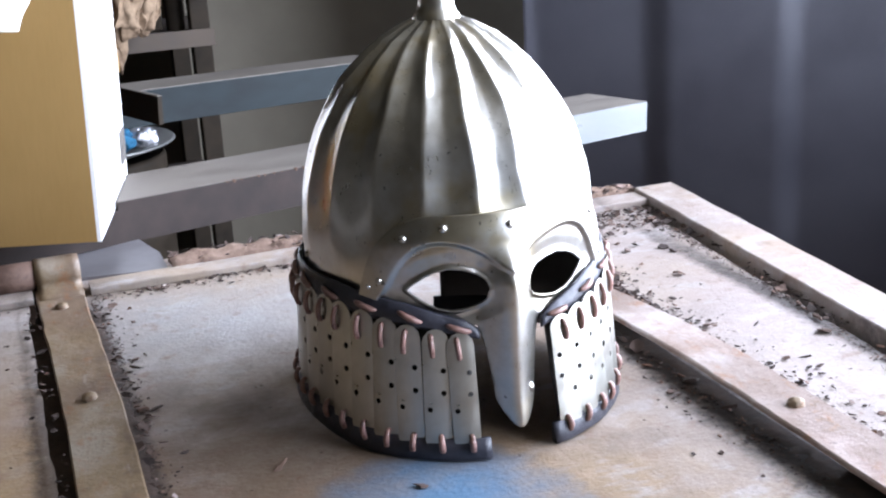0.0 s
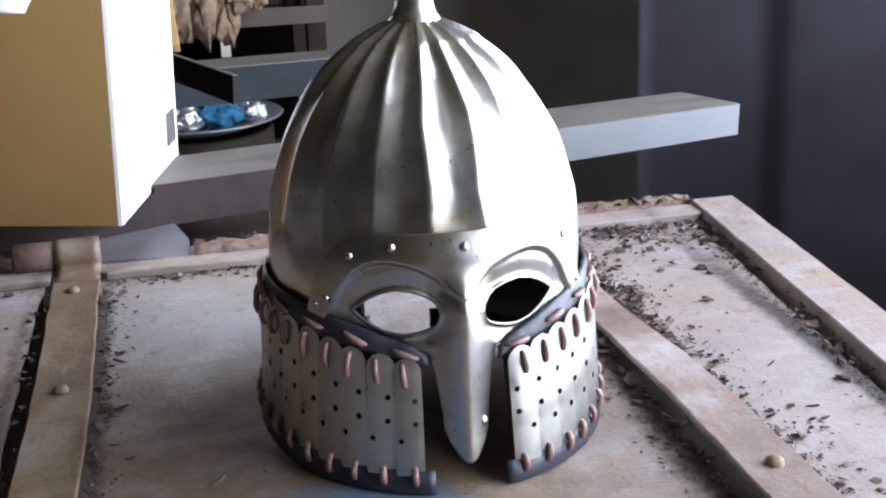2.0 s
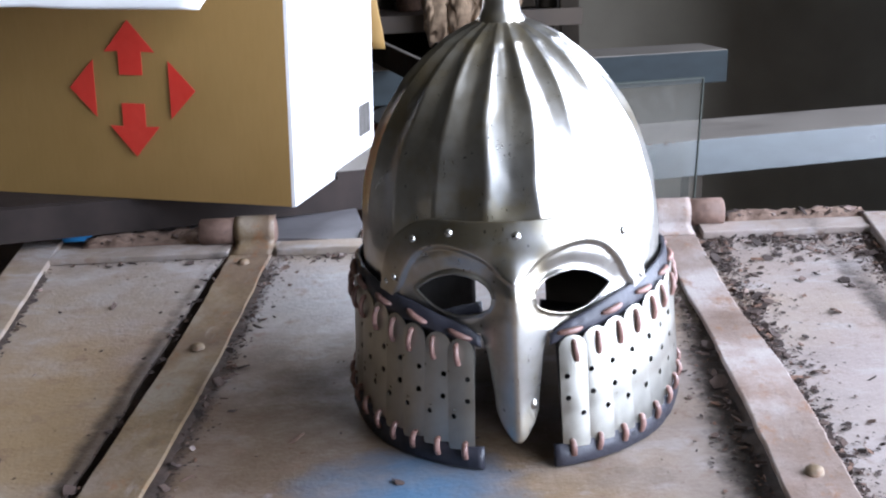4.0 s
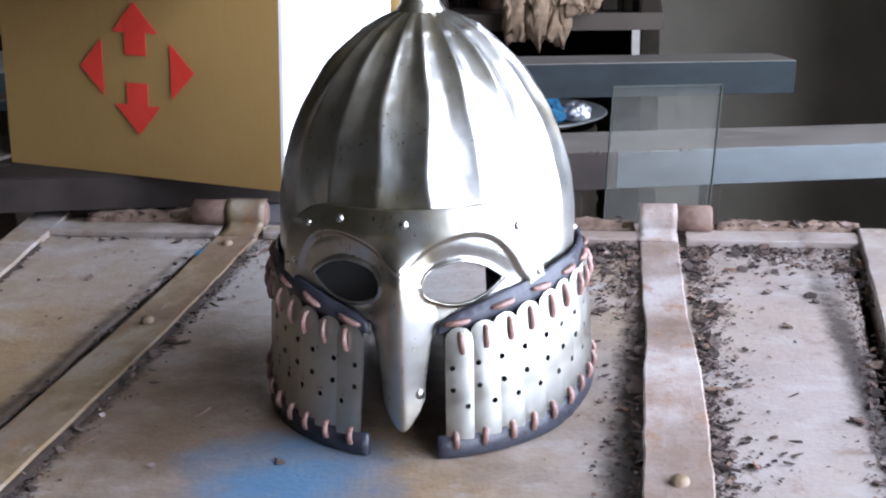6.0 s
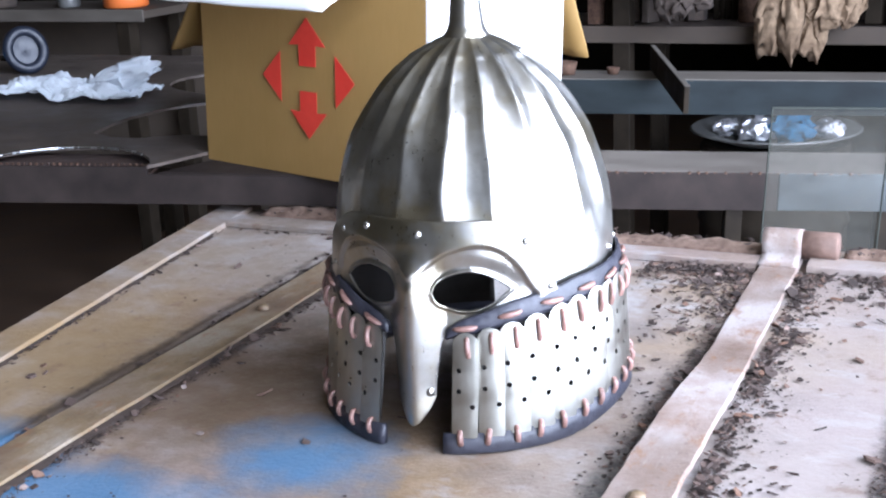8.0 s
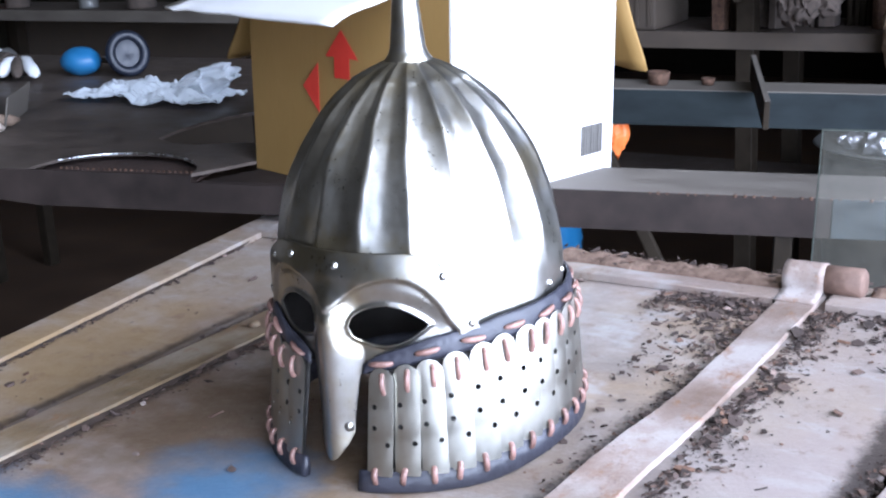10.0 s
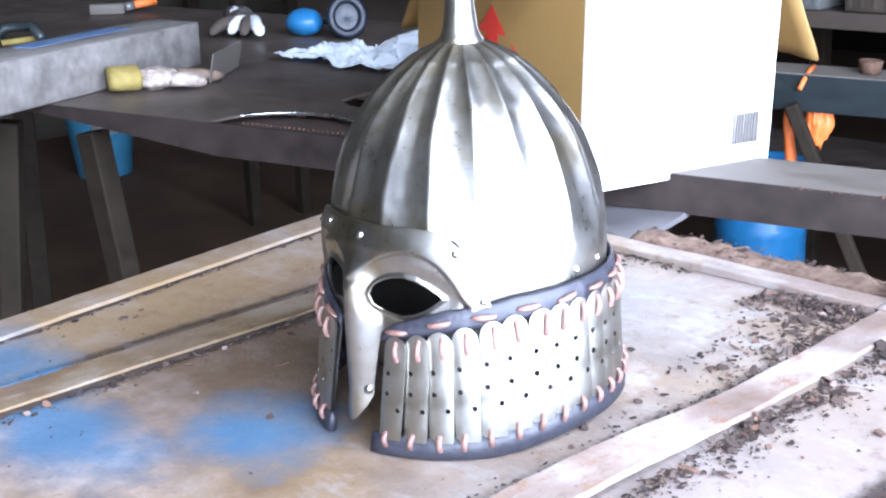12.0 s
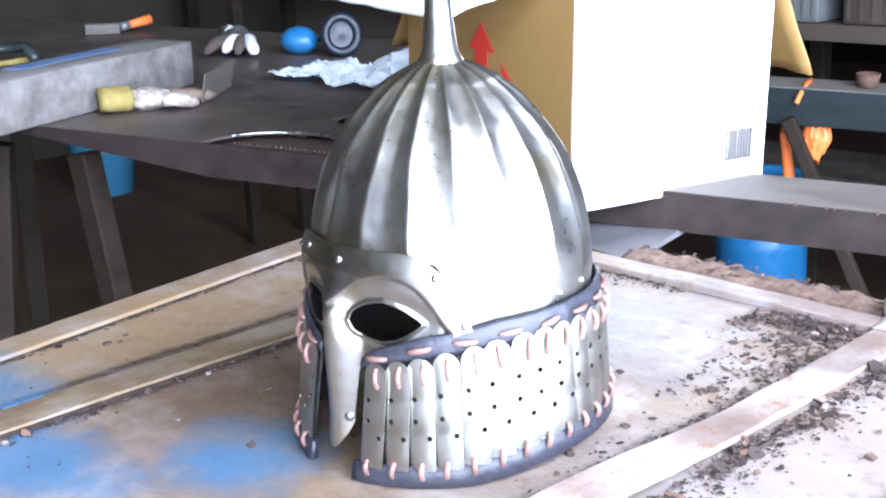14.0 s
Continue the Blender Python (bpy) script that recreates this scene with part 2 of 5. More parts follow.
LIP = plain("crusted_rust", (0.07, 0.040, 0.028), (0.26, 0.18, 0.135), 0.9, 0, 70, 1.0, spec=0.3)
# the dark of the deep shed, put into the wall's colour
FARWALL = plain("unlit_far_wall", (0.005, 0.004, 0.003), (0.014, 0.011, 0.008), 0.9, 0, 3, 0.2, spec=0.1)
CRATE = plain("grey_plastic_crate", (0.10, 0.105, 0.10), (0.16, 0.165, 0.155), 0.6, 0, 20, 0.1)
BROWNBOX = plain("dusty_brown_board", (0.05, 0.038, 0.028), (0.085, 0.065, 0.048), 0.8, 0, 15, 0.2)
TEAL = plain("teal_blue_cloth", (0.01, 0.07, 0.15), (0.02, 0.14, 0.25), 0.8, 0, 30, 0.4)
WALLDARK = plain("dark_blue_grey_sheet", (0.050, 0.050, 0.062), (0.092, 0.091, 0.108), 0.5, 0.1, 2.5, 0.1)
WALLGREY = plain("olive_grey_plaster", (0.13, 0.115, 0.088), (0.195, 0.175, 0.138), 0.85, 0, 3, 0.25, spec=0.2)
SOUTHWALL = plain("tan_bounce_wall", (0.13, 0.117, 0.088), (0.195, 0.177, 0.138), 0.85, 0, 2, 0.2)
# west wall dimmed in colour so the helmet's reflections stay dark
WESTWALL = plain("dimmed_plaster", (0.035, 0.031, 0.023), (0.070, 0.061, 0.045), 0.9, 0, 2, 0.3, spec=0.2)
SHED = plain("shed_wall", (0.07, 0.062, 0.042), (0.125, 0.108, 0.074), 0.85, 0, 2, 0.2)
GROUND = plain("dirt_floor", (0.052, 0.027, 0.014), (0.125, 0.072, 0.041), 0.9, 0, 3, 0.5)
YARD = plain("pale_concrete", (0.36, 0.34, 0.31), (0.50, 0.48, 0.45), 0.9, 0, 3, 0.3)
BUCKET = plain("light_blue_plastic", (0.08, 0.32, 0.55), (0.12, 0.42, 0.66), 0.4, 0, 20, 0.08)
BLUEP = plain("blue_plastic", (0.016, 0.12, 0.28), (0.03, 0.17, 0.37), 0.4, 0, 20, 0.08)
ORANGE = plain("orange_plastic", (0.75, 0.16, 0.03), (0.85, 0.22, 0.05), 0.45, 0, 20, 0.08)
WHITEP = plain("white_plastic", (0.68, 0.7, 0.72), (0.80, 0.82, 0.84), 0.4, 0, 30, 0.2)
FOIL = plain("crumpled_foil", (0.65, 0.66, 0.7), (0.85, 0.86, 0.9), 0.34, 0.85, 60, 0.9)
PALE = plain("pale_worn_metal", (0.12, 0.12, 0.115), (0.27, 0.27, 0.26), 0.4, 0.4, 20, 0.15)
RAG = plain("tan_rag_cloth", (0.09, 0.052, 0.028), (0.33, 0.235, 0.15), 0.95, 0, 40, 0.5)
DARKRAG = plain("dark_rag_cloth", (0.03, 0.024, 0.02), (0.10, 0.075, 0.06), 0.95, 0, 40, 0.5)
WOOD = plain("weathered_wood", (0.06, 0.052, 0.046), (0.24, 0.222, 0.205), 0.8, 0, 20, 0.5, (6, 1, 1))
GLOVEBROWN = plain("soiled_glove_leather", (0.07, 0.045, 0.03), (0.23, 0.165, 0.12), 0.8, 0, 45, 0.5)
LEATHGLOVE = plain("glove_leather", (0.09, 0.058, 0.040), (0.50, 0.43, 0.37), 0.85, 0, 55, 0.5)
YELLOW = plain("yellow_cuff", (0.17, 0.125, 0.03), (0.33, 0.26, 0.075), 0.8, 0, 35, 0.4)
BRIGHTCUT = plain("bright_cut_steel", (0.6, 0.62, 0.65), (0.8, 0.82, 0.85), 0.25, 1.0, 50, 0.1)
GLASSEDGE = plain("ground_glass_edge", (0.035, 0.04, 0.034), (0.06, 0.066, 0.056), 0.7, 0, 60, 0.1, spec=0.1)
GLASS = film_mat("dusty_glass", (0.115, 0.11, 0.088), 0.15)


# ---- building helpers ----
def empty(name, at, label, category, group="", rz=0.0, kind=""):
    e = new(name)
    e.matrix_world = pose(*at, 0, 0, rz)
    return tagged(e, label, category, group, kind)


def part(name, bm, material, parent=None, label="", smooth=True, m=None):
    me = bpy.data.meshes.new(name)
    bm.normal_update()
    bm.to_mesh(me)
    bm.free()
    return share(name, me, material, parent, label, smooth, m)


def share(name, me, material=None, parent=None, label="", smooth=True, m=None):
    if material and not me.materials:
        me.materials.append(material)
        if smooth:
            me.polygons.foreach_set("use_smooth", [True] * len(me.polygons))
    ob = new(name, me)
    if parent:
        ob.parent = parent
    if m is not None:
        ob.matrix_basis = m
    return tagged(ob, label)


def box(bm, x0, x1, y0, y1, z0, z1, bev=0.0, m=None):
    r = bmesh.ops.create_cube(bm, size=1)
    vs = r["verts"]
    mm = Matrix.Translation(((x0 + x1) / 2, (y0 + y1) / 2, (z0 + z1) / 2)) @ Matrix.Diagonal((x1 - x0, y1 - y0, z1 - z0, 1))
    bmesh.ops.transform(bm, matrix=(m @ mm) if m is not None else mm, verts=vs)
    if bev:
        es = list({e for v in vs for e in v.link_edges})
        bmesh.ops.bevel(bm, geom=es, offset=bev, segments=2, affect="EDGES", profile=0.5)
    return bm


def bmbox(*a, **k):
    return box(bmesh.new(), *a, **k)


def grid(bm, P, close_u=False):
    """Quads through a table of points P[i][j]."""
    V = [[bm.verts.new(p) for p in row] for row in P]
    for i in range(len(V) - (0 if close_u else 1)):
        a, c = V[i], V[(i + 1) % len(V)]
        for j in range(len(a) - 1):
            bm.faces.new((a[j], c[j], c[j + 1], a[j + 1]))
    return V


def tube(bm, pts, r, n=8, cap=True):
    """A round rod along points; r may be a list."""
    pts = [Vector(p) for p in pts]
    rs = r if isinstance(r, (list, tuple)) else [r] * len(pts)
    rings = []
    for i, p in enumerate(pts):
        d = (pts[min(i + 1, len(pts) - 1)] - pts[max(i - 1, 0)]).normalized()
        a = d.orthogonal().normalized() if not rings else (last - d * last.dot(d)).normalized()
        last = a
        c = d.cross(a)
        rings.append([bm.verts.new(p + rs[i] * (a * math.cos(2 * math.pi * k / n) + c * math.sin(2 * math.pi * k / n))) for k in range(n)])
    for u, w in zip(rings, rings[1:]):
        for k in range(n):
            bm.faces.new((u[k], u[(k + 1) % n], w[(k + 1) % n], w[k]))
    if cap:
        bm.faces.new(rings[0][::-1])
        bm.faces.new(rings[-1])
    return bm


def lathe(bm, prof, n=32, c=(0, 0, 0)):
    P = [[(c[0] + r * math.cos(2 * math.pi * i / n), c[1] + r * math.sin(2 * math.pi * i / n), c[2] + z) for r, z in prof] for i in range(n)]
    grid(bm, P, True)
    bmesh.ops.remove_doubles(bm, verts=bm.verts, dist=1e-6)
    bmesh.ops.recalc_face_normals(bm, faces=bm.faces)
    return bm


def sm(a, b, x):
    t = min(max((x - a) / (b - a), 0), 1)
    return t * t * (3 - 2 * t)


def lerp_table(table, x):
    return float(np.interp(x, [p[0] for p in table], [p[1] for p in table]))


def soft_table(table, x, w):
    return sum(lerp_table(table, x + w * k / 3) for k in range(-3, 4)) / 7


def crumple(bm, amount, scale, seed=0.0):
    for v in bm.verts:
        q = v.co * scale + Vector((seed, seed * 1.7, -seed))
        v.co += amount * Vector((noise.noise(q), noise.noise(q + Vector((9, 3, 5))), noise.noise(q + Vector((-4, 8, 2)))))
    return bm


def outline_plate(bm, pts, z0, z1, holes=()):
    es = []
    for pp in (pts, *holes):
        vs = [bm.verts.new((p[0], p[1], z1)) for p in pp]
        es += [bm.edges.new((vs[i], vs[(i + 1) % len(vs)])) for i in range(len(vs))]
    bmesh.ops.triangle_fill(bm, use_beauty=True, use_dissolve=False, edges=es)
    bmesh.ops.recalc_face_normals(bm, faces=bm.faces)
    if bm.faces[:][0].normal.z < 0:
        bmesh.ops.reverse_faces(bm, faces=bm.faces[:])
    r = bmesh.ops.extrude_face_region(bm, geom=bm.faces[:])
    for v in r["geom"]:
        if isinstance(v, bmesh.types.BMVert):
            v.co.z = z0
    bmesh.ops.recalc_face_normals(bm, faces=bm.faces)
    return bm


# ---- setting ----
tagged(part("floor", box(bmesh.new(), -4.9, 2.4, -5, 7.5, FLOOR - 0.1, FLOOR), GROUND, None, smooth=False), "dark brown dirt-stained workshop floor", "floor", kind="structure")
tagged(part("ground", box(bmesh.new(), -400, 400, -400, 400, FLOOR - 0.3, FLOOR - 0.104), YARD, None, smooth=False), "pale sunlit concrete yard outside the shed", "ground", kind="structure")
# roof out of view, added to close the shed against the sky
tagged(part("ceiling", box(bmesh.new(), -4.9, 2.4, -5, 7.5, 2.2, 2.3), SHED, None, smooth=False), "unseen dim roof that keeps the sky's light out", "ceiling", kind="structure")
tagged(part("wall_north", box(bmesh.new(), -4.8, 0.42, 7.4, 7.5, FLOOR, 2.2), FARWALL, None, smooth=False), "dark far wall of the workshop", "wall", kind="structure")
tagged(part("wall_west", box(bmesh.new(), -4.9, -4.8, -5, 7.4, FLOOR, 2.2), WESTWALL, None, smooth=False), "plaster shed wall with the gloom put into its colour", "wall", kind="structure")
# out of view; paler than the other walls to brighten the helmet's reflections
tagged(part("wall_south", box(bmesh.new(), -4.9, 2.4, -5.1, -5, FLOOR, 2.2), SOUTHWALL, None, smooth=False), "unseen tan wall behind the camera, lightened to bounce daylight", "wall", kind="structure")
tagged(part("wall_grey", box(bmesh.new(), 0.48, 2.4, 3.3, 3.4, FLOOR, 2.2), WALLGREY, None, smooth=False), "olive grey plastered wall", "wall", kind="structure")
tagged(part("wall_return", box(bmesh.new(), 0.48, 0.58, 3.4, 7.5, FLOOR, 2.2), WALLGREY, None, smooth=False), "olive grey plastered wall return", "wall", kind="structure")


def sheet_wall():
    """Dark folded sheet-metal door leaf standing before the grey wall."""
    a, b = Vector((1.09, 2.46, 0)), Vector((2.1, 2.0, 0))
    d = (b - a).normalized()
    n = Vector((-d.y, d.x, 0))
    P = []
    for i in range(121):
        s = i / 120 * (b - a).length
        k = 0.02 * sm(0.3, 0.7, 0.5 + 0.5 * math.sin(s * 11)) 
        P.append([(*(a + d * s + n * k).xy, z) for z in (FLOOR, 0.4, 2.2)])
    bm = bmesh.new()
    grid(bm, P)
    bmesh.ops.solidify(bm, geom=bm.faces[:], thickness=0.03)
    return tagged(part("wall_east", bm, WALLDARK), "dark blue-grey folded sheet-metal wall", "wall", kind="structure")


sheet_wall()


# ---- the old steel door used as a table ----
def xl(y):
    return -0.229 + 0.140 * (1.2 - y)


def xr(y):
    return 0.7055 - 0.093 * (1.2 - y)


def steel_door():
    d = empty("steel_door", (0, 0, 0), "old rusty steel door laid flat as a work table", "door")
    y0, y1 = 0.16, 1.235
    def sheet(f0, f1, nx, ny=90):
        P = []
        for j in range(ny + 1):
            y = y0 + (y1 - y0) * j / ny
            a, b = f0(y), f1(y)
            P.append([(a + (b - a) * i / nx, y, 0.0012 * noise.noise(Vector((i * 0.13, j * 0.12, a))) - 0.0008) for i in range(nx + 1)])
        bm = bmesh.new()
        grid(bm, P)
        bmesh.ops.recalc_face_normals(bm, faces=bm.faces)
        if bm.faces[:][0].normal.z < 0:
            bmesh.ops.reverse_faces(bm, faces=bm.faces[:])
        bmesh.ops.solidify(bm, geom=bm.faces[:], thickness=0.004)
        part("sheet", bm, DOOR, d)

    def rag_edge(y, s):
        return 0.004 * noise.noise(Vector((y * 16, s, 0))) + 0.0015 * noise.noise(Vector((y * 70, s, 3)))

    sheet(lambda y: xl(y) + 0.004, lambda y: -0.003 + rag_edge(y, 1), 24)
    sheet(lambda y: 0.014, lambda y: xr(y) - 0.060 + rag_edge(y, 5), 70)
    part("gutter", bmbox(-0.02, 0.03, y0 + 0.02, 1.15, -0.022, -0.018), RUSTDARK, d, "dark rusted groove", smooth=False)
    bm = bmesh.new()
    grid(bm, [[(xr(y) - 0.075, y, -0.018), (xr(y) - 0.03, y, -0.018)] for y in (y0 + 0.02, 0.6, 1.15)])
    bmesh.ops.solidify(bm, geom=bm.faces[:], thickness=0.003)
    part("gutter", bm, RUSTDARK, d, "dark rusted groove", smooth=False)

    def bar(name, f0, f1, ya, yb, z0, z1, material, n=40, wob=0.0015, label=""):
        """A flat bar between two side lines, worn along its edges."""
        rows = []
        for k in range(n + 1):
            y = ya + (yb - ya) * k / n
            w0, w1 = (wob * noise.noise(Vector((y * 40, s, 2))) for s in (0.0, 7.0))
            zz = z1(y) if callable(z1) else z1
            zl = z0(y) if callable(z0) else z0
            a, b = f0(y) + w0, f1(y) + w1
            rows.append([(a, y, zl), (a, y, zz - 0.0012), (a + 0.0012, y, zz), (b - 0.0012, y, zz), (b, y, zz - 0.0012), (b, y, zl)])
        bm = bmesh.new()
        V = grid(bm, rows)
        bm.faces.new(V[0])
        bm.faces.new(V[-1][::-1])
        bmesh.ops.recalc_face_normals(bm, faces=bm.faces)
        return part(name, bm, material, d, label, smooth=False)

    bar("side_bar", lambda y: xl(y), lambda y: xl(y) + 0.042, y0, 1.228, -0.03, 0.005, DOOR)
    bar("side_bar", lambda y: xr(y) - 0.048, lambda y: xr(y), y0, 1.190, -0.03, 0.010, DOOR)
    bar("hinge_strap", lambda y: 0.008 + 0.002 * math.sin(y * 9), lambda y: 0.051 + 0.002 * math.sin(y * 9), y0 + 0.01, 1.190, 0.0, lambda y: 0.0032 + 0.0005 * math.sin(y * 11), STRAPL)

    def lift(y):
        """The strap lies flat at its hinge end and is bent up off the sheet further along."""
        return 0.0008 + 0.0120 * sm(1.02, 0.72, y) + 0.001 * math.sin(y * 13 - 0.7) * sm(0.97, 0.9, y)

    bar("hinge_strap", lambda y: 0.4435 + 0.001 * math.sin(y * 9) + 0.002 * sm(0.98, 0.92, y) * sm(0.80, 0.9, y), lambda y: 0.481 + 0.001 * math.sin(y * 9 + 1) + 0.003 * sm(0.95, 0.8, y), y0 + 0.01, 1.190, lift, lambda y: lift(y) + 0.0038, STRAP, n=80)
    for ya, yb in ((0.22, 0.27), (0.50, 0.56)):
        part("strap_packing", bmbox(0.456, 0.474, ya, yb, 0.0003, 0.0115), RUSTDARK, d, "dark rusted packing under the strap", smooth=False)

    def rust_shade_band(f0, f1, ya, yb, seed, n=320, full=0.35):
        """A dark band of corrosion and painted shade with a ragged outline, lying on the sheet."""
        P = []
        for k in range(n + 1):
            y = ya + (yb - ya) * k / n
            w = full + 0.40 * noise.noise(Vector((y * 26, seed, 0))) + 0.45 * noise.noise(Vector((y * 130, seed, 2)))
            w = max(0.04, w) * sm(0, 0.06, min(k, n - k) / n)
            a, b = f0(y), f1(y)
            P.append([(a, y, 0.0014), (a + (b - a) * w * 0.6, y, 0.0016), (a + (b - a) * w, y, 0.0008)])
        bm = bmesh.new()
        grid(bm, P)
        bmesh.ops.recalc_face_normals(bm, faces=bm.faces)
        if sum(f.normal.z for f in bm.faces) < 0:
            bmesh.ops.reverse_faces(bm, faces=bm.faces[:])
        part("shaded_rust_strip", bm, RUSTDARK, d, "dark band of corroded rust and painted shade")

    # the lifted strap's shadow and grime, painted as one dark band
    rust_shade_band(lambda y: 0.456, lambda y: 0.440 - 0.006 * sm(0.95, 0.65, y), 0.30, 1.00, 1.0, n=320, full=0.7)
    rust_shade_band(lambda y: 0.050, lambda y: 0.064, 0.42, 1.12, 7.0, full=0.55)
    rust_shade_band(lambda y: xl(y) + 0.041, lambda y: xl(y) + 0.053, 0.50, 1.14, 12.0, full=0.5)

    def cross(name, xa, xb, ya, yb, z0, z1, slope, material):
        n = max(4, int((xb - xa) / 0.02))
        rows = []
        for k in range(n + 1):
            x = xa + (xb - xa) * k / n
            s = slope * (x - xa)
            w = 0.0012 * noise.noise(Vector((x * 50, ya * 9, 4)))
            h = z1 + 0.0015 * noise.noise(Vector((x * 14, ya, 1)))
            rows.append([(x, ya + s + w, z0), (x, ya + s + w, h - 0.001), (x, ya + s + 0.001, h), (x, yb + s - 0.001, h), (x, yb + s, h - 0.001), (x, yb + s, z0)])
        bm = bmesh.new()
        V = grid(bm, rows)
        bm.faces.new(V[0])
        bm.faces.new(V[-1][::-1])
        bmesh.ops.recalc_face_normals(bm, faces=bm.faces)
        return part(name, bm, material, d, smooth=False)

    cross("far_bar", -0.180, 0.004, 1.152, 1.186, 0.0, 0.006, 0, DOOR)
    cross("far_bar", 0.056, 0.440, 1.152, 1.180, 0.0, 0.007, 0, DOOR)
    cross("far_bar", 0.488, 0.653, 1.152, 1.186, 0.0, 0.007, 0, DOOR)
    bm = bmesh.new()
    outline_plate(bm, [(-0.17, 1.262), (-0.034, 1.262), (-0.034, 1.212), (0.056, 1.206), (0.134, 1.190), (0.134, 1.252), (0.118, 1.325), (-0.19, 1.325)], -0.004, 0.0025)
    part("tail_plate", bm, TAIL, d, "bare grey steel plate", smooth=False)
    # ragged rusted lip behind the far bars
    for xa, xb, ya, yb, h in ((-0.160, -0.034, 1.190, 1.250, 0.005), (0.138, 0.436, 1.184, 1.226, 0.006), (0.518, 0.66, 1.190, 1.222, 0.006)):
        n, k = int((xb - xa) / 0.006), 12
        P = [[(xa + (xb - xa) * i / n, ya + (yb - ya) * j / k + (0.004 * noise.noise(Vector((i * 0.4, j, 1))) if j == k else 0),
               h + 0.005 * noise.noise(Vector((i * 0.35, j * 0.25, ya * 30))) + 0.0045 * noise.noise(Vector((i * 0.9, j * 0.9, ya * 10))) + 0.003 * math.sin(math.pi * j / k) - (0.012 if j in (0, k) else 0)) for j in range(k + 1)] for i in range(n + 1)]
        bm = bmesh.new()
        grid(bm, P)
        bmesh.ops.recalc_face_normals(bm, faces=bm.faces)
        bmesh.ops.solidify(bm, geom=bm.faces[:], thickness=0.006)
        part("rusty_lip", bm, LIP, d, "rough flaking rust lip")
    for x0 in (-0.030, 0.010, 0.441, 0.478):
        w = 0.040 if x0 < 0.2 else 0.036
        bm = tube(bmesh.new(), [(x0, 1.190, 0.017), (x0 + 0.002, 1.190, 0.017), (x0 + w - 0.002, 1.190, 0.017), (x0 + w, 1.190, 0.017)], [0.012, 0.0145, 0.0145, 0.012], 18)
        part("hinge_knuckle", bm, KNUCKLE, d, "rust-stained hinge knuckle")
    # the straps curl up round the pin
    for x0, x1, zb, material in ((0.009, 0.050, 0.0042, STRAPL), (0.441, 0.479, 0.0064, STRAP)):
        ang = [radians(a) for a in range(-60, 121, 15)]
        prof = [(1.150, zb), (1.166, zb + 0.0005)] + [(1.190 - 0.0158 * math.cos(a), 0.017 + 0.0158 * math.sin(a)) for a in ang if 0.017 + 0.0158 * math.sin(a) > zb + 0.002]
        bm = bmesh.new()
        grid(bm, [[(x0 + (x1 - x0) * i / 6 + 0.0006 * noise.noise(Vector((i * 3, y * 60, z * 60))), y, z) for y, z in prof] for i in range(7)])
        bmesh.ops.recalc_face_normals(bm, faces=bm.faces)
        bmesh.ops.solidify(bm, geom=bm.faces[:], thickness=0.002)
        part("strap_curl", bm, material, d, "strap end curled round the hinge pin")
    me = None
    for x, y, z in ((0.031, 0.896, 0.0058), (0.027, 1.122, 0.0052), (0.464, 0.625, 0.0195)):
        if me is None:
            bm = bmesh.new()
            lathe(bm, [(0.0, 0.003), (0.003, 0.0026), (0.0055, 0.001), (0.006, -0.002)], 14)
            o = part("bolt", bm, STRAPL, d)
            me = o.data
        else:
            o = share("bolt", me, parent=d)
        o.matrix_basis = pose(x, y, z)
    return d


steel_door()


def door_stand():
    s = empty("stand", (0.25, 0.7, FLOOR), "dark steel stand under the laid-down door", "stand")
    for x in (-0.38, 0.36):
        for y in (-0.46, 0.44):
            part("leg", bmbox(x - 0.02, x + 0.02, y - 0.02, y + 0.02, 0, 0.766, bev=0.003), DARKPAINT, s, smooth=False)
    for x in (-0.38, 0.36):
        part("rail", bmbox(x - 0.02, x + 0.02, -0.44, 0.42, 0.7, 0.764, bev=0.003, m=Matrix.Translation((0.041 if x < 0 else -0.041, 0, 0))), DARKPAINT, s, smooth=False)
    return s


door_stand()


# ---- the helmet ----
HX, HY = 0.29, 0.80
PROFILE = [(0.100, 0.1035), (0.12, 0.1042), (0.14, 0.1038), (0.155, 0.1025), (0.17, 0.0998), (0.187, 0.0948), (0.204, 0.0885), (0.219, 0.0800), (0.235, 0.0692), (0.25, 0.0545), (0.26, 0.0420), (0.268, 0.0270), (0.274, 0.0125)]


def dome_r(z):
    zs, rs = [p[0] for p in PROFILE], [p[1] for p in PROFILE]
    return sum(float(np.interp(z + d, zs, rs)) * w for d, w in ((-0.007, 0.25), (0, 0.5), (0.007, 0.25))) if z < 0.26 else float(np.interp(z, zs, rs))


def pol(th, r, z):
    a = radians(th)
    return (r * math.sin(a), -r * math.cos(a), z)


def flute(th, z):
    u = ((th - 11.0) / 20.0) % 1.0 * 2 - 1
    a = (0.0036 + 0.0022 * sm(0.19, 0.25, z)) * sm(0.125, 0.175, z) * (1 - 0.3 * sm(0.255, 0.272, z)) * min(1, dome_r(z) / 0.05)
    return -a * (1 - abs(u) ** 1.7)


def rim_low(th):
    a = abs((th + 180) % 360 - 180)
    return 0.150 - 0.046 * sm(40, 55, a)


EYE_TOP = [(7.2, 0.111), (7.9, 0.1158), (9.2, 0.1190), (12, 0.1222), (16, 0.1248), (21, 0.126), (26, 0.1238), (30, 0.1205), (34, 0.1155), (36.3, 0.1118)]
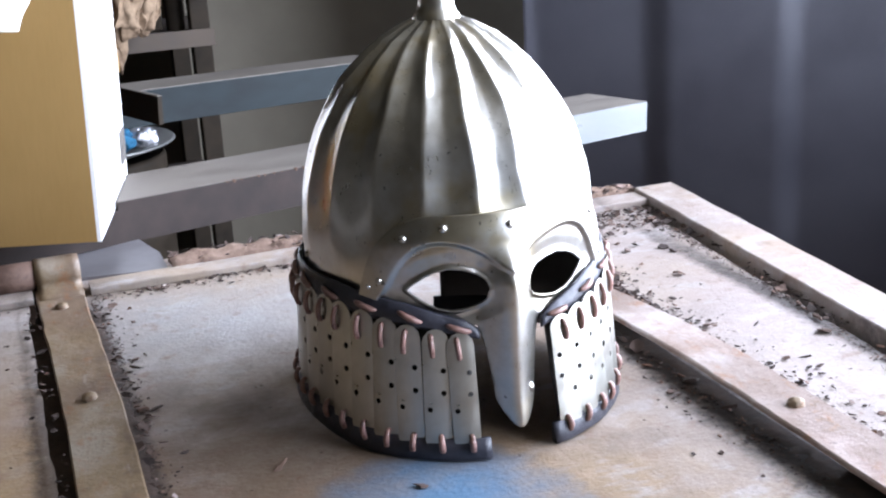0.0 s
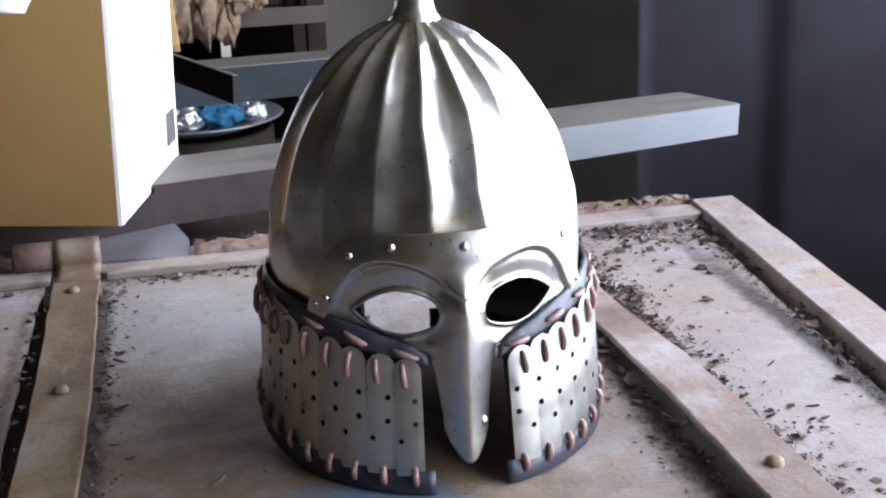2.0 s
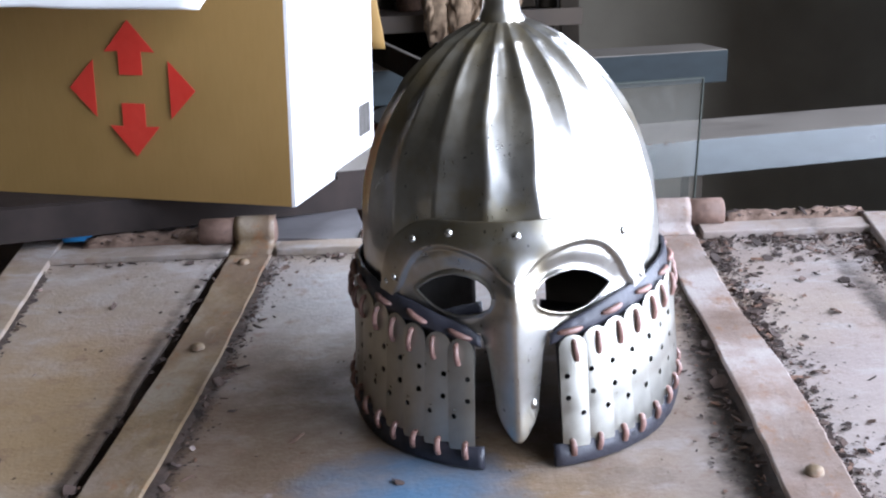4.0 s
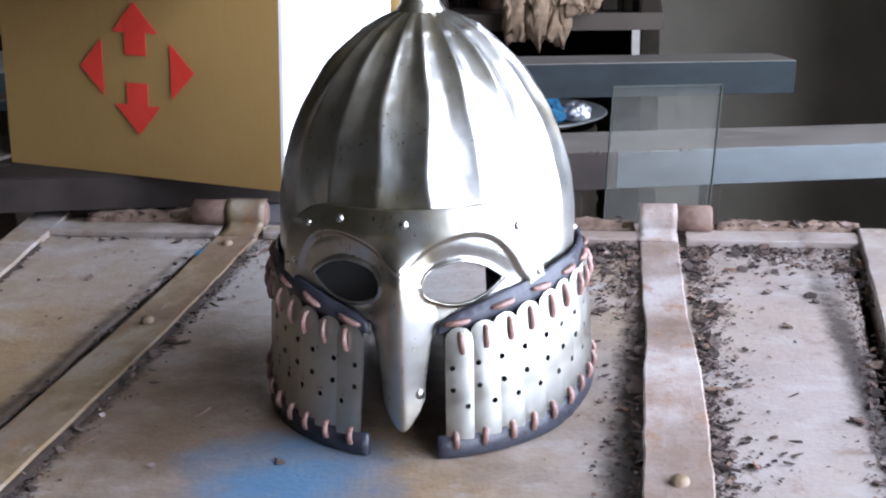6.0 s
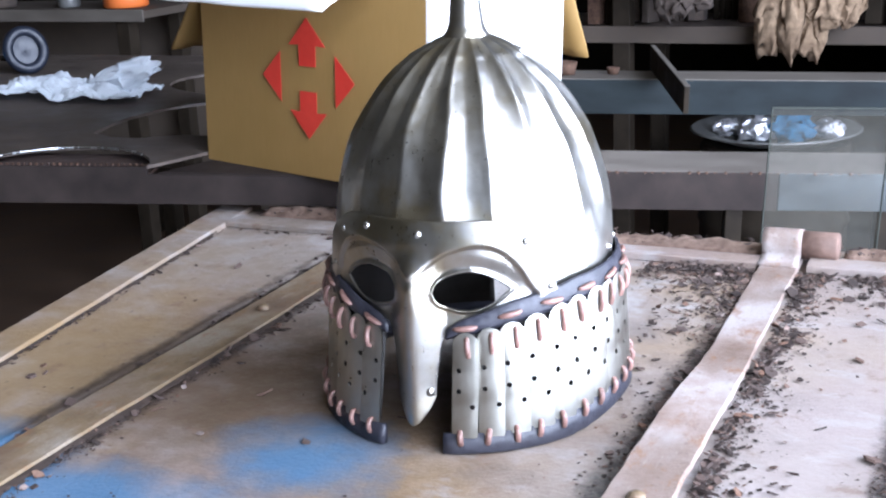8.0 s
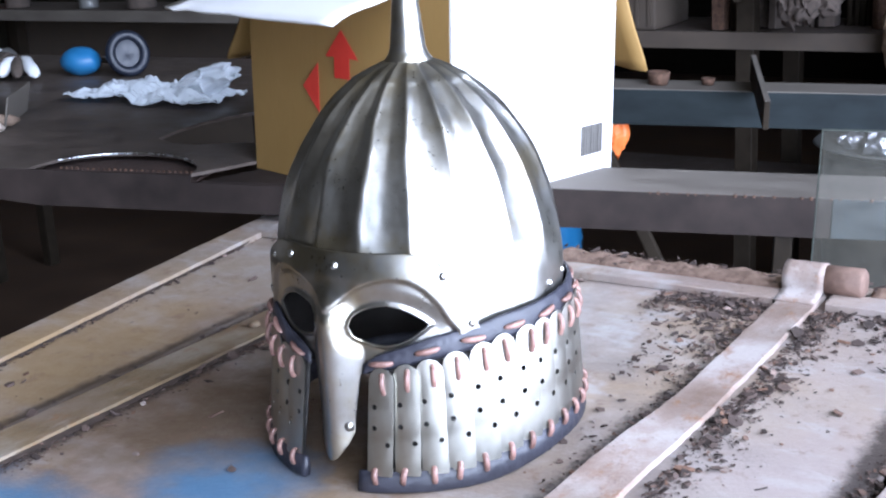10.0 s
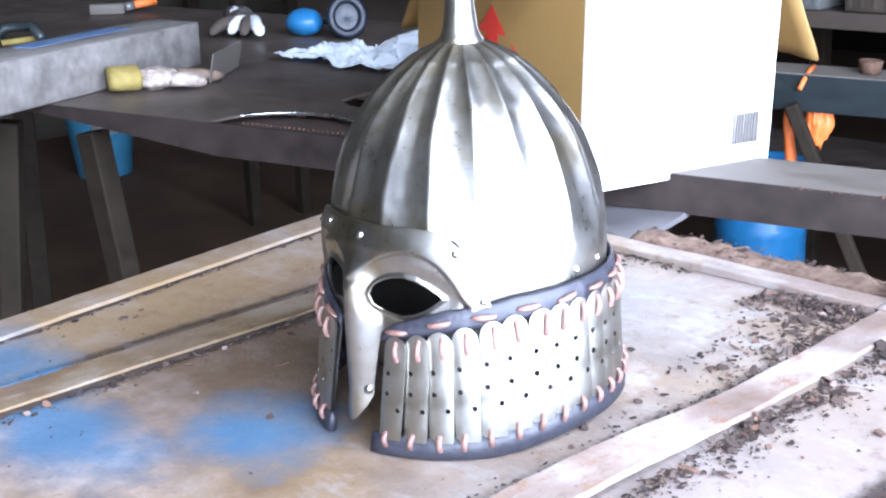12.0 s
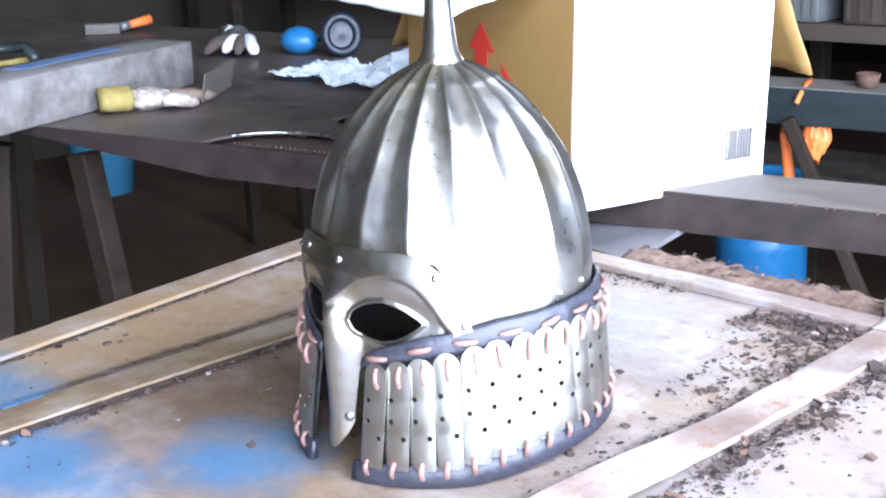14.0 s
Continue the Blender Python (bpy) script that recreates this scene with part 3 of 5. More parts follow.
EYE_LOW = [(7.2, 0.111), (7.9, 0.1060), (9.2, 0.1028), (12, 0.0996), (16, 0.0978), (20, 0.0972), (25, 0.0990), (29, 0.1022), (33, 0.1070), (36.3, 0.1118)]
ARC = [(0.5, 0.119), (4, 0.127), (8, 0.133), (13, 0.1385), (18, 0.1415), (25, 0.1435), (31, 0.1405), (36, 0.1340), (40, 0.1230), (43.5, 0.1120), (46, 0.100)]
PLATE_TOP = [(0, 0.1602), (26, 0.1605), (31, 0.1600), (36, 0.1572), (42, 0.1505), (47, 0.1405), (50.5, 0.128), (52.5, 0.115), (54, 0.106), (55, 0.1018)]
PLATE_LOW = [(0, 0.0862), (12, 0.0862), (20, 0.089), (28, 0.094), (36, 0.100), (45, 0.1015), (55, 0.1018)]


EYE_RIM = np.array([(radians(a) * 0.1064, lerp_table(table, a)) for table in (EYE_TOP, EYE_LOW) for a in np.linspace(7.2, 36.3, 60)])


def ridge(th, z):
    """How far the nose ridge stands out."""
    k = sm(0.142, 0.112, z)
    a = min(1, math.sqrt(th * th + 0.5) / 11.5)
    return k * 0.0135 * (0.45 * (0.5 + 0.5 * math.cos(math.pi * a)) + 0.55 * (1 - a))


def mask_r(th, z):
    a = abs(th)
    r = 0.1064 + (dome_r(z) + 0.0022 - 0.1064) * sm(0.12, 0.15, z)
    arc = soft_table(ARC, a, 4.0) if a < 46 else 0.09
    r += 0.0028 * sm(-0.0016, 0.0024, z - arc) * sm(0.159, 0.143, z)
    if a < 48:
        dist = float(np.min(np.hypot(EYE_RIM[:, 0] - radians(a) * 0.1064, EYE_RIM[:, 1] - z)))
        r += 0.0020 * sm(0.0026, 0.0, dist) - 0.0016 * sm(0.013, 0.003, dist)
    return r + ridge(th, z)


def helmet():
    h = empty("helmet", (HX, HY, 0), "fluted polished steel spiked helmet with nasal mask and lamellar aventail", "helmet")
    # fluted skull
    bm = bmesh.new()
    nth, nz = 288, 64
    outer, inner = [], []
    for i in range(nth):
        th = -180 + 360 * i / nth + 1.0
        lo = rim_low(th)
        col, coli = [], []
        for j in range(nz + 1):
            z = lo + (0.274 - lo) * (1 - (1 - j / nz) ** 1.35)
            cx, sx = math.cos(radians(th)), math.sin(radians(th))
            dent = 0.0006 * (1 + sm(0.2, 0.25, z)) * noise.noise(Vector((cx * 4, sx * 4, z * 40))) + 0.00022 * noise.noise(Vector((cx * 11, sx * 11, z * 110)))
            dent += 0.0010 * sm(0.200, 0.245, z) * sm(0.270, 0.262, z) * noise.noise(Vector((cx * 8, sx * 8, z * 60 + 3)))
            r = dome_r(z) + flute(th + 1.6 * noise.noise(Vector((z * 25, round((th - 11) / 20) * 3.0, 5))), z) + dent
            col.append(pol(th, r, z))
            coli.append(pol(th, r - 0.0016, z - (0.0012 if j == nz else 0)))
        outer.append(col[::-1])
        inner.append(coli)
    grid(bm, [o + i for o, i in zip(outer, inner)], True)
    bmesh.ops.recalc_face_normals(bm, faces=bm.faces)
    sk = part("skull", bm, STEEL, h)
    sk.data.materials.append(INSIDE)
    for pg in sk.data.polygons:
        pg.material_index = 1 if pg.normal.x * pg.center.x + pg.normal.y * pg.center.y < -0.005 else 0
    # spike
    bm = bmesh.new()
    lathe(bm, [(0.0001, 0.268), (0.0165, 0.2695), (0.0168, 0.2725), (0.0140, 0.2765), (0.0126, 0.281), (0.0110, 0.295), (0.0090, 0.315), (0.0065, 0.345), (0.0035, 0.375), (0.0001, 0.392)], 28)
    part("spike", bm, STEEL, h)
    # brow mask with eye openings
    bm = bmesh.new()
    ths = sorted(set([round(x, 3) for x in np.linspace(-55, 55, 141)] + [7.2, -7.2, 36.3, -36.3]))
    for lower in (0, 1):
        for side in (-1, 0, 1):
            cols = [t for t in ths if (side == 0 and abs(t) <= 7.2) or (side and t * side >= 7.2)]
            rows = []
            for t in cols:
                a = abs(t)
                top, low = (soft_table(PLATE_TOP, a, 2.5) if a < 52 else lerp_table(PLATE_TOP, a)), lerp_table(PLATE_LOW, a)
                if 7.2 <= a <= 36.3:
                    et, el = lerp_table(EYE_TOP, a), lerp_table(EYE_LOW, a)
                else:
                    e = 0.111 if a < 7.2 else 0.1118 if a < 40 else min(0.1118, (top + low) / 2)
                    et = el = e
                z0, z1 = (el, low) if lower else (top, et)
                k = 16 if lower else 34
                rows.append([pol(t, mask_r(t, z0 + (z1 - z0) * j / k), z0 + (z1 - z0) * j / k) for j in range(k + 1)])
            grid(bm, rows)
    # nose guard below the eyes
    WID = [(0.0165, 0.8), (0.018, 1.9), (0.022, 3.5), (0.028, 5.4), (0.036, 7.2), (0.045, 7.5), (0.06, 8.6), (0.075, 9.8), (0.0862, 12)]
    rows = []
    nose_cols = [t for t in ths if abs(t) <= 12]
    for j in range(41):
        z = 0.0165 + (0.0862 - 0.0165) * j / 40
        w = lerp_table(WID, z)
        rows.append([pol(max(-w, min(w, t)), 0.1064 + ridge(max(-w, min(w, t)), z) + 0.002 * sm(0.045, 0.02, z), z) for t in nose_cols])
    grid(bm, rows)
    bmesh.ops.remove_doubles(bm, verts=bm.verts, dist=0.00012)
    bmesh.ops.dissolve_degenerate(bm, dist=0.00005, edges=bm.edges[:])
    bmesh.ops.recalc_face_normals(bm, faces=bm.faces)
    bmesh.ops.solidify(bm, geom=bm.faces[:], thickness=0.0016)
    mk = part("mask", bm, MASKSTEEL, h, "steel brow plate with almond eye openings and long nose guard")
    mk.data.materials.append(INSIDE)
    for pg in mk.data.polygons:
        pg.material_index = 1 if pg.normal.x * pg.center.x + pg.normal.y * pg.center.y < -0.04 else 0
    # rivets
    bm = bmesh.new()
    lathe(bm, [(0.0001, 0.0020), (0.0016, 0.0017), (0.0028, 0.0006), (0.0030, -0.001)], 14)
    first = part("rivet", bm, RIVET, h)
    for k, (th, z, s) in enumerate(((1.7, 0.151, 1.05), (-22, 0.1525, 1), (-36, 0.1465, 0.9), (-45.5, 0.118, 0.8), (-50, 0.113, 0.7), (41.6, 0.1445, 1), (51, 0.1105, 0.9), (93, 0.119, 1), (109, 0.120, 1), (-92, 0.119, 1), (-110, 0.120, 1), (150, 0.12, 1), (-150, 0.12, 1))):
        o = first if k == 0 else share("rivet", first.data, parent=h)
        r = (mask_r(th, z) if abs(th) < 53 else dome_r(z)) - 0.0002
        o.matrix_basis = Matrix.Translation(pol(th, r, z)) @ pose(0, 0, 0, 90, 0, th) @ Matrix.Scale(s, 4)
    bm = bmesh.new()
    lathe(bm, [(0.0001, 0.0022), (0.0020, 0.0019), (0.0038, 0.0008), (0.0052, -0.0010)], 18)
    part("nose_boss", bm, MASKSTEEL, h, "rounded boss hammered into the nose guard", m=Matrix.Translation(pol(5.2, 0.1064 + ridge(5.2, 0.040), 0.040)) @ pose(0, 0, 0, 90, 0, 22) @ Matrix.Scale(0.8, 4))
    # leather band round the lower edge
    BT = [(11.5, 0.0850), (16.5, 0.0915), (27, 0.0980), (37, 0.1040), (54, 0.1090), (62, 0.112), (92, 0.114), (168, 0.114)]
    BL = [(11.5, 0.079), (14.5, 0.081), (36, 0.0905), (60, 0.097), (83, 0.0985), (168, 0.0985)]
    for side in (-1, 1):
        rows = []
        for i in range(91):
            a = 11.5 + (168 - 11.5) * i / 90
            t, l = lerp_table(BT, a), lerp_table(BL, a)
            r0 = 0.1078 + 0.0007 * noise.noise(Vector((a * 0.2, side, 0)))
            rows.append([pol(a * side, r0 + dr, l + (t - l) * v) for v, dr in ((-0.15, 0.0022), (0.1, 0.0032), (0.5, 0.0026), (0.9, 0.0012), (1.0, -0.0004))])
        bm = bmesh.new()
        grid(bm, rows)
        bmesh.ops.recalc_face_normals(bm, faces=bm.faces)
        bmesh.ops.solidify(bm, geom=bm.faces[:], thickness=0.002)
        part("leather_band", bm, LEATHER, h, "black leather hanging band")
    # running stitches of cord on the band
    bm = bmesh.new()
    tube(bm, [(-0.0085, 0, -0.001), (-0.006, 0.0012, -0.0008), (0, 0.0022, 0), (0.006, 0.0012, 0.0009), (0.0085, 0, 0.001)], [0.0009, 0.0019, 0.0023, 0.0019, 0.0009], 8)
    st = part("stitch", bm, CORD, h, "red-brown cord stitch")
    first_used = False
    for side in (-1, 1):
        for k in range(10):
            a = 18.5 + 16.2 * k
            z = (lerp_table(BT, a) + lerp_table(BL, a)) / 2 - 0.001
            o = st if not first_used else share("stitch", st.data, parent=h, label="red-brown cord stitch")
            first_used = True
            o.matrix_basis = Matrix.Translation(pol(a * side, 0.1105, z)) @ pose(0, 0, 0, 0, 0, a * side + 180) @ pose(0, 0, 0, 0, side * (12 + 6 * math.sin(k * 2)), 0)
    # lamellae
    lam = {}
    W, H = 0.0178, 0.0765
    for side in (-1, 1):
        pts = [(0.0008, 0), (W - 0.0008, 0), (W, 0.002), (W, H - 0.009), (W - 0.0012, H - 0.0048), (W - 0.004, H - 0.0016), (W - 0.0075, H - 0.0002), (0.0075, H - 0.0002), (0.004, H - 0.0016), (0.0012, H - 0.0048), (0, H - 0.009), (0, 0.002)]
        bm = bmesh.new()

        def loop(pp):
            vs = [bm.verts.new((p[0], 0, p[1])) for p in pp]
            return [bm.edges.new((vs[i], vs[(i + 1) % len(vs)])) for i in range(len(vs))]

        es = loop(pts)
        for hx, hz in ((0.0044, 0.0485), (0.0046, 0.0335), (0.0140, 0.0225)):
            es += loop([(hx + 0.0019 * math.cos(k * math.pi / 4), hz + 0.0020 * math.sin(k * math.pi / 4)) for k in range(8)])
        bmesh.ops.triangle_fill(bm, use_beauty=True, use_dissolve=False, edges=es)
        for k in range(1, 8):
            bmesh.ops.bisect_plane(bm, geom=bm.verts[:] + bm.edges[:] + bm.faces[:], plane_co=(W * k / 8, 0, 0), plane_no=(1, 0, 0))
        for v in bm.verts:
            x = v.co.x - W / 2
            v.co.y = x * x / 0.080
            v.co.x = x * side
        bmesh.ops.recalc_face_normals(bm, faces=bm.faces)
        bmesh.ops.solidify(bm, geom=bm.faces[:], thickness=0.0011)
        me = bpy.data.meshes.new("lamella")
        bm.to_mesh(me)
        bm.free()
        me.polygons.foreach_set("use_smooth", [True] * len(me.polygons))
        me.set_sharp_from_angle(angle=radians(35))
        me.materials.append(LAMELLA)
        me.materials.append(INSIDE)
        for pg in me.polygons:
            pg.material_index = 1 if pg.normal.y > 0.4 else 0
        lam[side] = me
    bm = bmesh.new()
    tube(bm, [(0, 0.003, 0.0075), (0, -0.0006, 0.0062), (0, -0.0019, 0.002), (0, -0.0019, -0.002), (0, -0.0006, -0.0062), (0, 0.003, -0.0075)], [0.0014, 0.0018, 0.0019, 0.0019, 0.0018, 0.0014], 8)
    lace_me = bpy.data.meshes.new("lace")
    bm.to_mesh(lace_me)
    bm.free()
    lace_me.materials.append(CORD)
    lace_me.polygons.foreach_set("use_smooth", [True] * len(lace_me.polygons))
    TOPZ = [(12, 0.0835), (22, 0.0868), (33, 0.0900), (42, 0.0935), (50, 0.0970), (58, 0.0995), (67, 0.1020), (90, 0.1030), (170, 0.1030)]
    BOTZ = [(12, 0.0110), (40, 0.0115), (50, 0.0135), (61, 0.0175), (75, 0.0215), (90, 0.025), (120, 0.0265), (170, 0.0265)]
    SR = [(0, 0.1245), (15, 0.1240), (40, 0.1200), (70, 0.1165), (110, 0.1155), (170, 0.1165)]
    rnd = random.Random(4)
    for side in (-1, 1):
        for k in range(17):
            a = 17.6 + 8.85 * k
            zt, zb, rb = lerp_table(TOPZ, a), lerp_table(BOTZ, a) + 0.0006, lerp_table(SR, a)
            rt = 0.1118
            lean = math.degrees(math.atan2(rb - rt, zt - zb))
            jit = rnd.uniform(-1.2, 1.2)
            base = Matrix.Translation(pol(a * side, rb, zb)) @ pose(0, 0, 0, 0, 0, a * side) @ pose(0, 0, 0, -lean, jit, -5.0 * side + rnd.uniform(-2.5, 2.5))
            base = base @ Matrix.Diagonal((1, 1, (zt - zb) / 0.0765, 1))
            lo_ = share("lamella", lam[side], parent=h, m=base)
            share("lace", lace_me, parent=lo_, label="red-brown cord lace", m=pose(side * (0.0020 + rnd.uniform(-0.001, 0.001)), -0.0012, 0.0655, 0, rnd.uniform(-8, 8), 0))
            share("lace", lace_me, parent=lo_, label="red-brown cord lace", m=pose(side * (-0.0020 + rnd.uniform(-0.001, 0.001)), -0.0012, -0.0005, 2, rnd.uniform(-9, 9), 0) @ Matrix.Diagonal((1.15, 1, 0.78, 1)))
        # added backing that keeps light out of the lamella holes
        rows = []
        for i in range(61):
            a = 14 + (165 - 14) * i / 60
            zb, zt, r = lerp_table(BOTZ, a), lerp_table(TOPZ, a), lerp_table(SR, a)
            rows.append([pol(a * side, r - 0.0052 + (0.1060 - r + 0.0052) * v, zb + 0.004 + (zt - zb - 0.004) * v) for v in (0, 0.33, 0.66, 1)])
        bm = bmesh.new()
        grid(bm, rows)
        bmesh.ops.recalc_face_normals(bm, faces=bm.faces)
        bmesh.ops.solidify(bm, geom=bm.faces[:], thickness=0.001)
        part("hole_backing", bm, INSIDE, h, "added black backing that keeps the lamella holes dark")
        # leather strip along the foot of the lamellae
        rows = []
        for i in range(81):
            a = 10.6 + (168 - 10.6) * i / 80
            zb, r = lerp_table(BOTZ, a), lerp_table(SR, a)
            lo = max(0.0, zb - 0.0145) if a < 60 else zb - 0.0165
            lo = 0.0 if a < 44 else 0.010 * sm(44, 95, a)
            w = 0.0006 * noise.noise(Vector((a * 0.3, side * 5, 0)))
            hi = zb + 0.003
            rows.append([pol(a * side, r - 0.0034 + w, hi), pol(a * side, r - 0.0005 + w, hi), pol(a * side, r + 0.0013 + w, (lo + hi) / 2), pol(a * side, r + 0.0026 + w, lo + 0.001), pol(a * side, r + 0.0018 + w, lo), pol(a * side, r - 0.0030 + w, lo), pol(a * side, r - 0.0042 + w, (lo + hi) / 2), pol(a * side, r - 0.0034 + w, hi)])
        bm = bmesh.new()
        V = grid(bm, rows)
        bm.faces.new(V[0][:-1])
        bm.faces.new(V[-1][:-1][::-1])
        bmesh.ops.remove_doubles(bm, verts=bm.verts, dist=1e-5)
        bmesh.ops.recalc_face_normals(bm, faces=bm.faces)
        part("leather_edging", bm, LEATHER, h, "black leather edging strip")
    return h


helmet()


# ---- bench behind: channels, plate and what lies on it ----
BO, BD = Vector((0.118, 1.314, 0.047)), Vector((0.92844, 0.36861, -0.04608))
BS = Vector((-0.36900, 0.92943, 0))
BENCH = Matrix.Translation(BO) @ Matrix((BD, BS, BD.cross(BS))).transposed().to_4x4()


def on_bench(name, u, v, label, category, w=0.0, rz=0.0, group=""):
    e = new(name)
    e.matrix_world = BENCH @ pose(u, v, w, 0, 0, rz)
    return tagged(e, label, category, group)


def bench():
    e = on_bench("welding_bench", 0, 0, "dark steel welding bench of channels with a cut plate top", "workbench")
    notch = [(-0.545 + 0.108 * math.cos(a), 0.004 + 0.108 * math.sin(a)) for a in np.linspace(0, math.pi, 25)]
    pts = [(-1.95, 0), (-0.655, 0)] + notch[::-1] + [(-0.436, 0.006), (-0.382, 0.086), (-0.226, 0.326), (-0.21, 0.70), (-0.28, 0.99), (-1.95, 0.99)]
    tri_hole = [(-0.566, 0.205), (-0.562, 0.262), (-0.550, 0.325), (-0.512, 0.405), (-0.45, 0.47), (-0.36, 0.47), (-0.36, 0.20), (-0.413, 0.192), (-0.437, 0.196), (-0.497, 0.170), (-0.535, 0.178)]
    round_hole = [(-0.445 + 0.125 * math.cos(a), 0.655 + 0.125 * math.sin(a)) for a in np.linspace(0, 2 * math.pi, 29)[:-1]]
    part("plate", outline_plate(bmesh.new(), pts, -0.004, 0.0, [tri_hole, round_hole]), BLACKSTEEL, e, "dark scaled steel plate with a round cut-out", smooth=False)
    arc = [(-0.545 + 0.1075 * math.cos(a), 0.004 + 0.1075 * math.sin(a), -0.001) for a in np.linspace(0.62, 2.65, 30)]
    part("cut_edge", tube(bmesh.new(), arc, 0.0016, 6), BRIGHTCUT, e, "bright torch-cut edge")
    part("under_plate", bmbox(-0.665, -0.44, 0.005, 0.128, -0.017, -0.013), RUSTBROWN, e, "rusty brown lower plate", smooth=False)
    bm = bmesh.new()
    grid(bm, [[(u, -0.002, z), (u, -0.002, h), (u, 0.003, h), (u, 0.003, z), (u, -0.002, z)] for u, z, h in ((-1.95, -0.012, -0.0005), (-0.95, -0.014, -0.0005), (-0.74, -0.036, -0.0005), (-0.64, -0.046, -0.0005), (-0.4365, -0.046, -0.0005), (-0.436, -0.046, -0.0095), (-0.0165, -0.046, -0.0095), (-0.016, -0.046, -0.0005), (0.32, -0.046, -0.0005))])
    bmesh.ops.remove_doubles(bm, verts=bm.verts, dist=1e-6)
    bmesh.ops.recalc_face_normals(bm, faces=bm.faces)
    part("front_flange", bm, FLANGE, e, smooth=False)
    part("box_ledge", outline_plate(bmesh.new(), [(-0.425, 0.006), (-0.02, 0.006), (0.05, 0.11), (-0.20, 0.27), (-0.372, 0.085)], -0.014, -0.009), FLANGE, e, "dark lower plate under the carton", smooth=False)
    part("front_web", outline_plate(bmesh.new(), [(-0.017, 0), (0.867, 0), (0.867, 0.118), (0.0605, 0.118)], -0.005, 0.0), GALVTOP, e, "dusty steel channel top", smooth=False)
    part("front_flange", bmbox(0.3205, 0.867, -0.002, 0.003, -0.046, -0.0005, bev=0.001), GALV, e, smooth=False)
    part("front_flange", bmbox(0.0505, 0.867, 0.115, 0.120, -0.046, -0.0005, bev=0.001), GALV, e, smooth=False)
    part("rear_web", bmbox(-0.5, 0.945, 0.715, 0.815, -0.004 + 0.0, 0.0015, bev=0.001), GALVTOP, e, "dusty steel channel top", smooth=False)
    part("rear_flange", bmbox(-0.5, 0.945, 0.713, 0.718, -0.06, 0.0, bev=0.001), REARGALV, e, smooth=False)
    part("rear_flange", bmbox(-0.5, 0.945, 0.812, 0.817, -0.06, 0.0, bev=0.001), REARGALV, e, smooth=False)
    # scalloped burn marks of the torch along the front edge
    rnd = random.Random(9)
    bm = bmesh.new()
    for k in range(30):
        u = 0.12 + k * 0.0105 + rnd.uniform(-0.002, 0.002)
        bmesh.ops.create_icosphere(bm, subdivisions=1, radius=rnd.uniform(0.0012, 0.0028), matrix=Matrix.Translation((u, -0.001, -0.001)))
    tagged(part("weld_beads", bm, RUST, e), kind="stuff")
    bm = bmesh.new()
    for k in range(26):
        bmesh.ops.create_icosphere(bm, subdivisions=1, radius=rnd.uniform(0.0015, 0.003), matrix=Matrix.Translation((-0.64 + k * 0.0075, 0.062, -0.0125)))
    tagged(part("weld_beads", bm, RUST, e), kind="stuff")

    def leg(u0, v0, u1, v1, w=0.035):
        p0, p1 = Vector((u0, v0, -0.047)), Vector((u1, v1, -0.86))
        d = p1 - p0
        L = d.length
        q = d.to_track_quat("Z", "Y").to_matrix().to_4x4()
        part("leg", bmbox(-w, w, -w, w, 0, L, bev=0.003), DARKPAINT, e, smooth=False, m=Matrix.Translation(p0) @ q)

    leg(-1.06, 0.05, -1.12, 0.02, 0.017)
    leg(-0.90, 0.05, -0.74, 0.03, 0.018)
    leg(0.0, 0.70, 0.40, 0.70, 0.011)
    leg(-0.45, 0.90, -0.45, 0.93, 0.022)
    leg(-1.85, 0.9, -1.9, 0.95, 0.024)
    return e


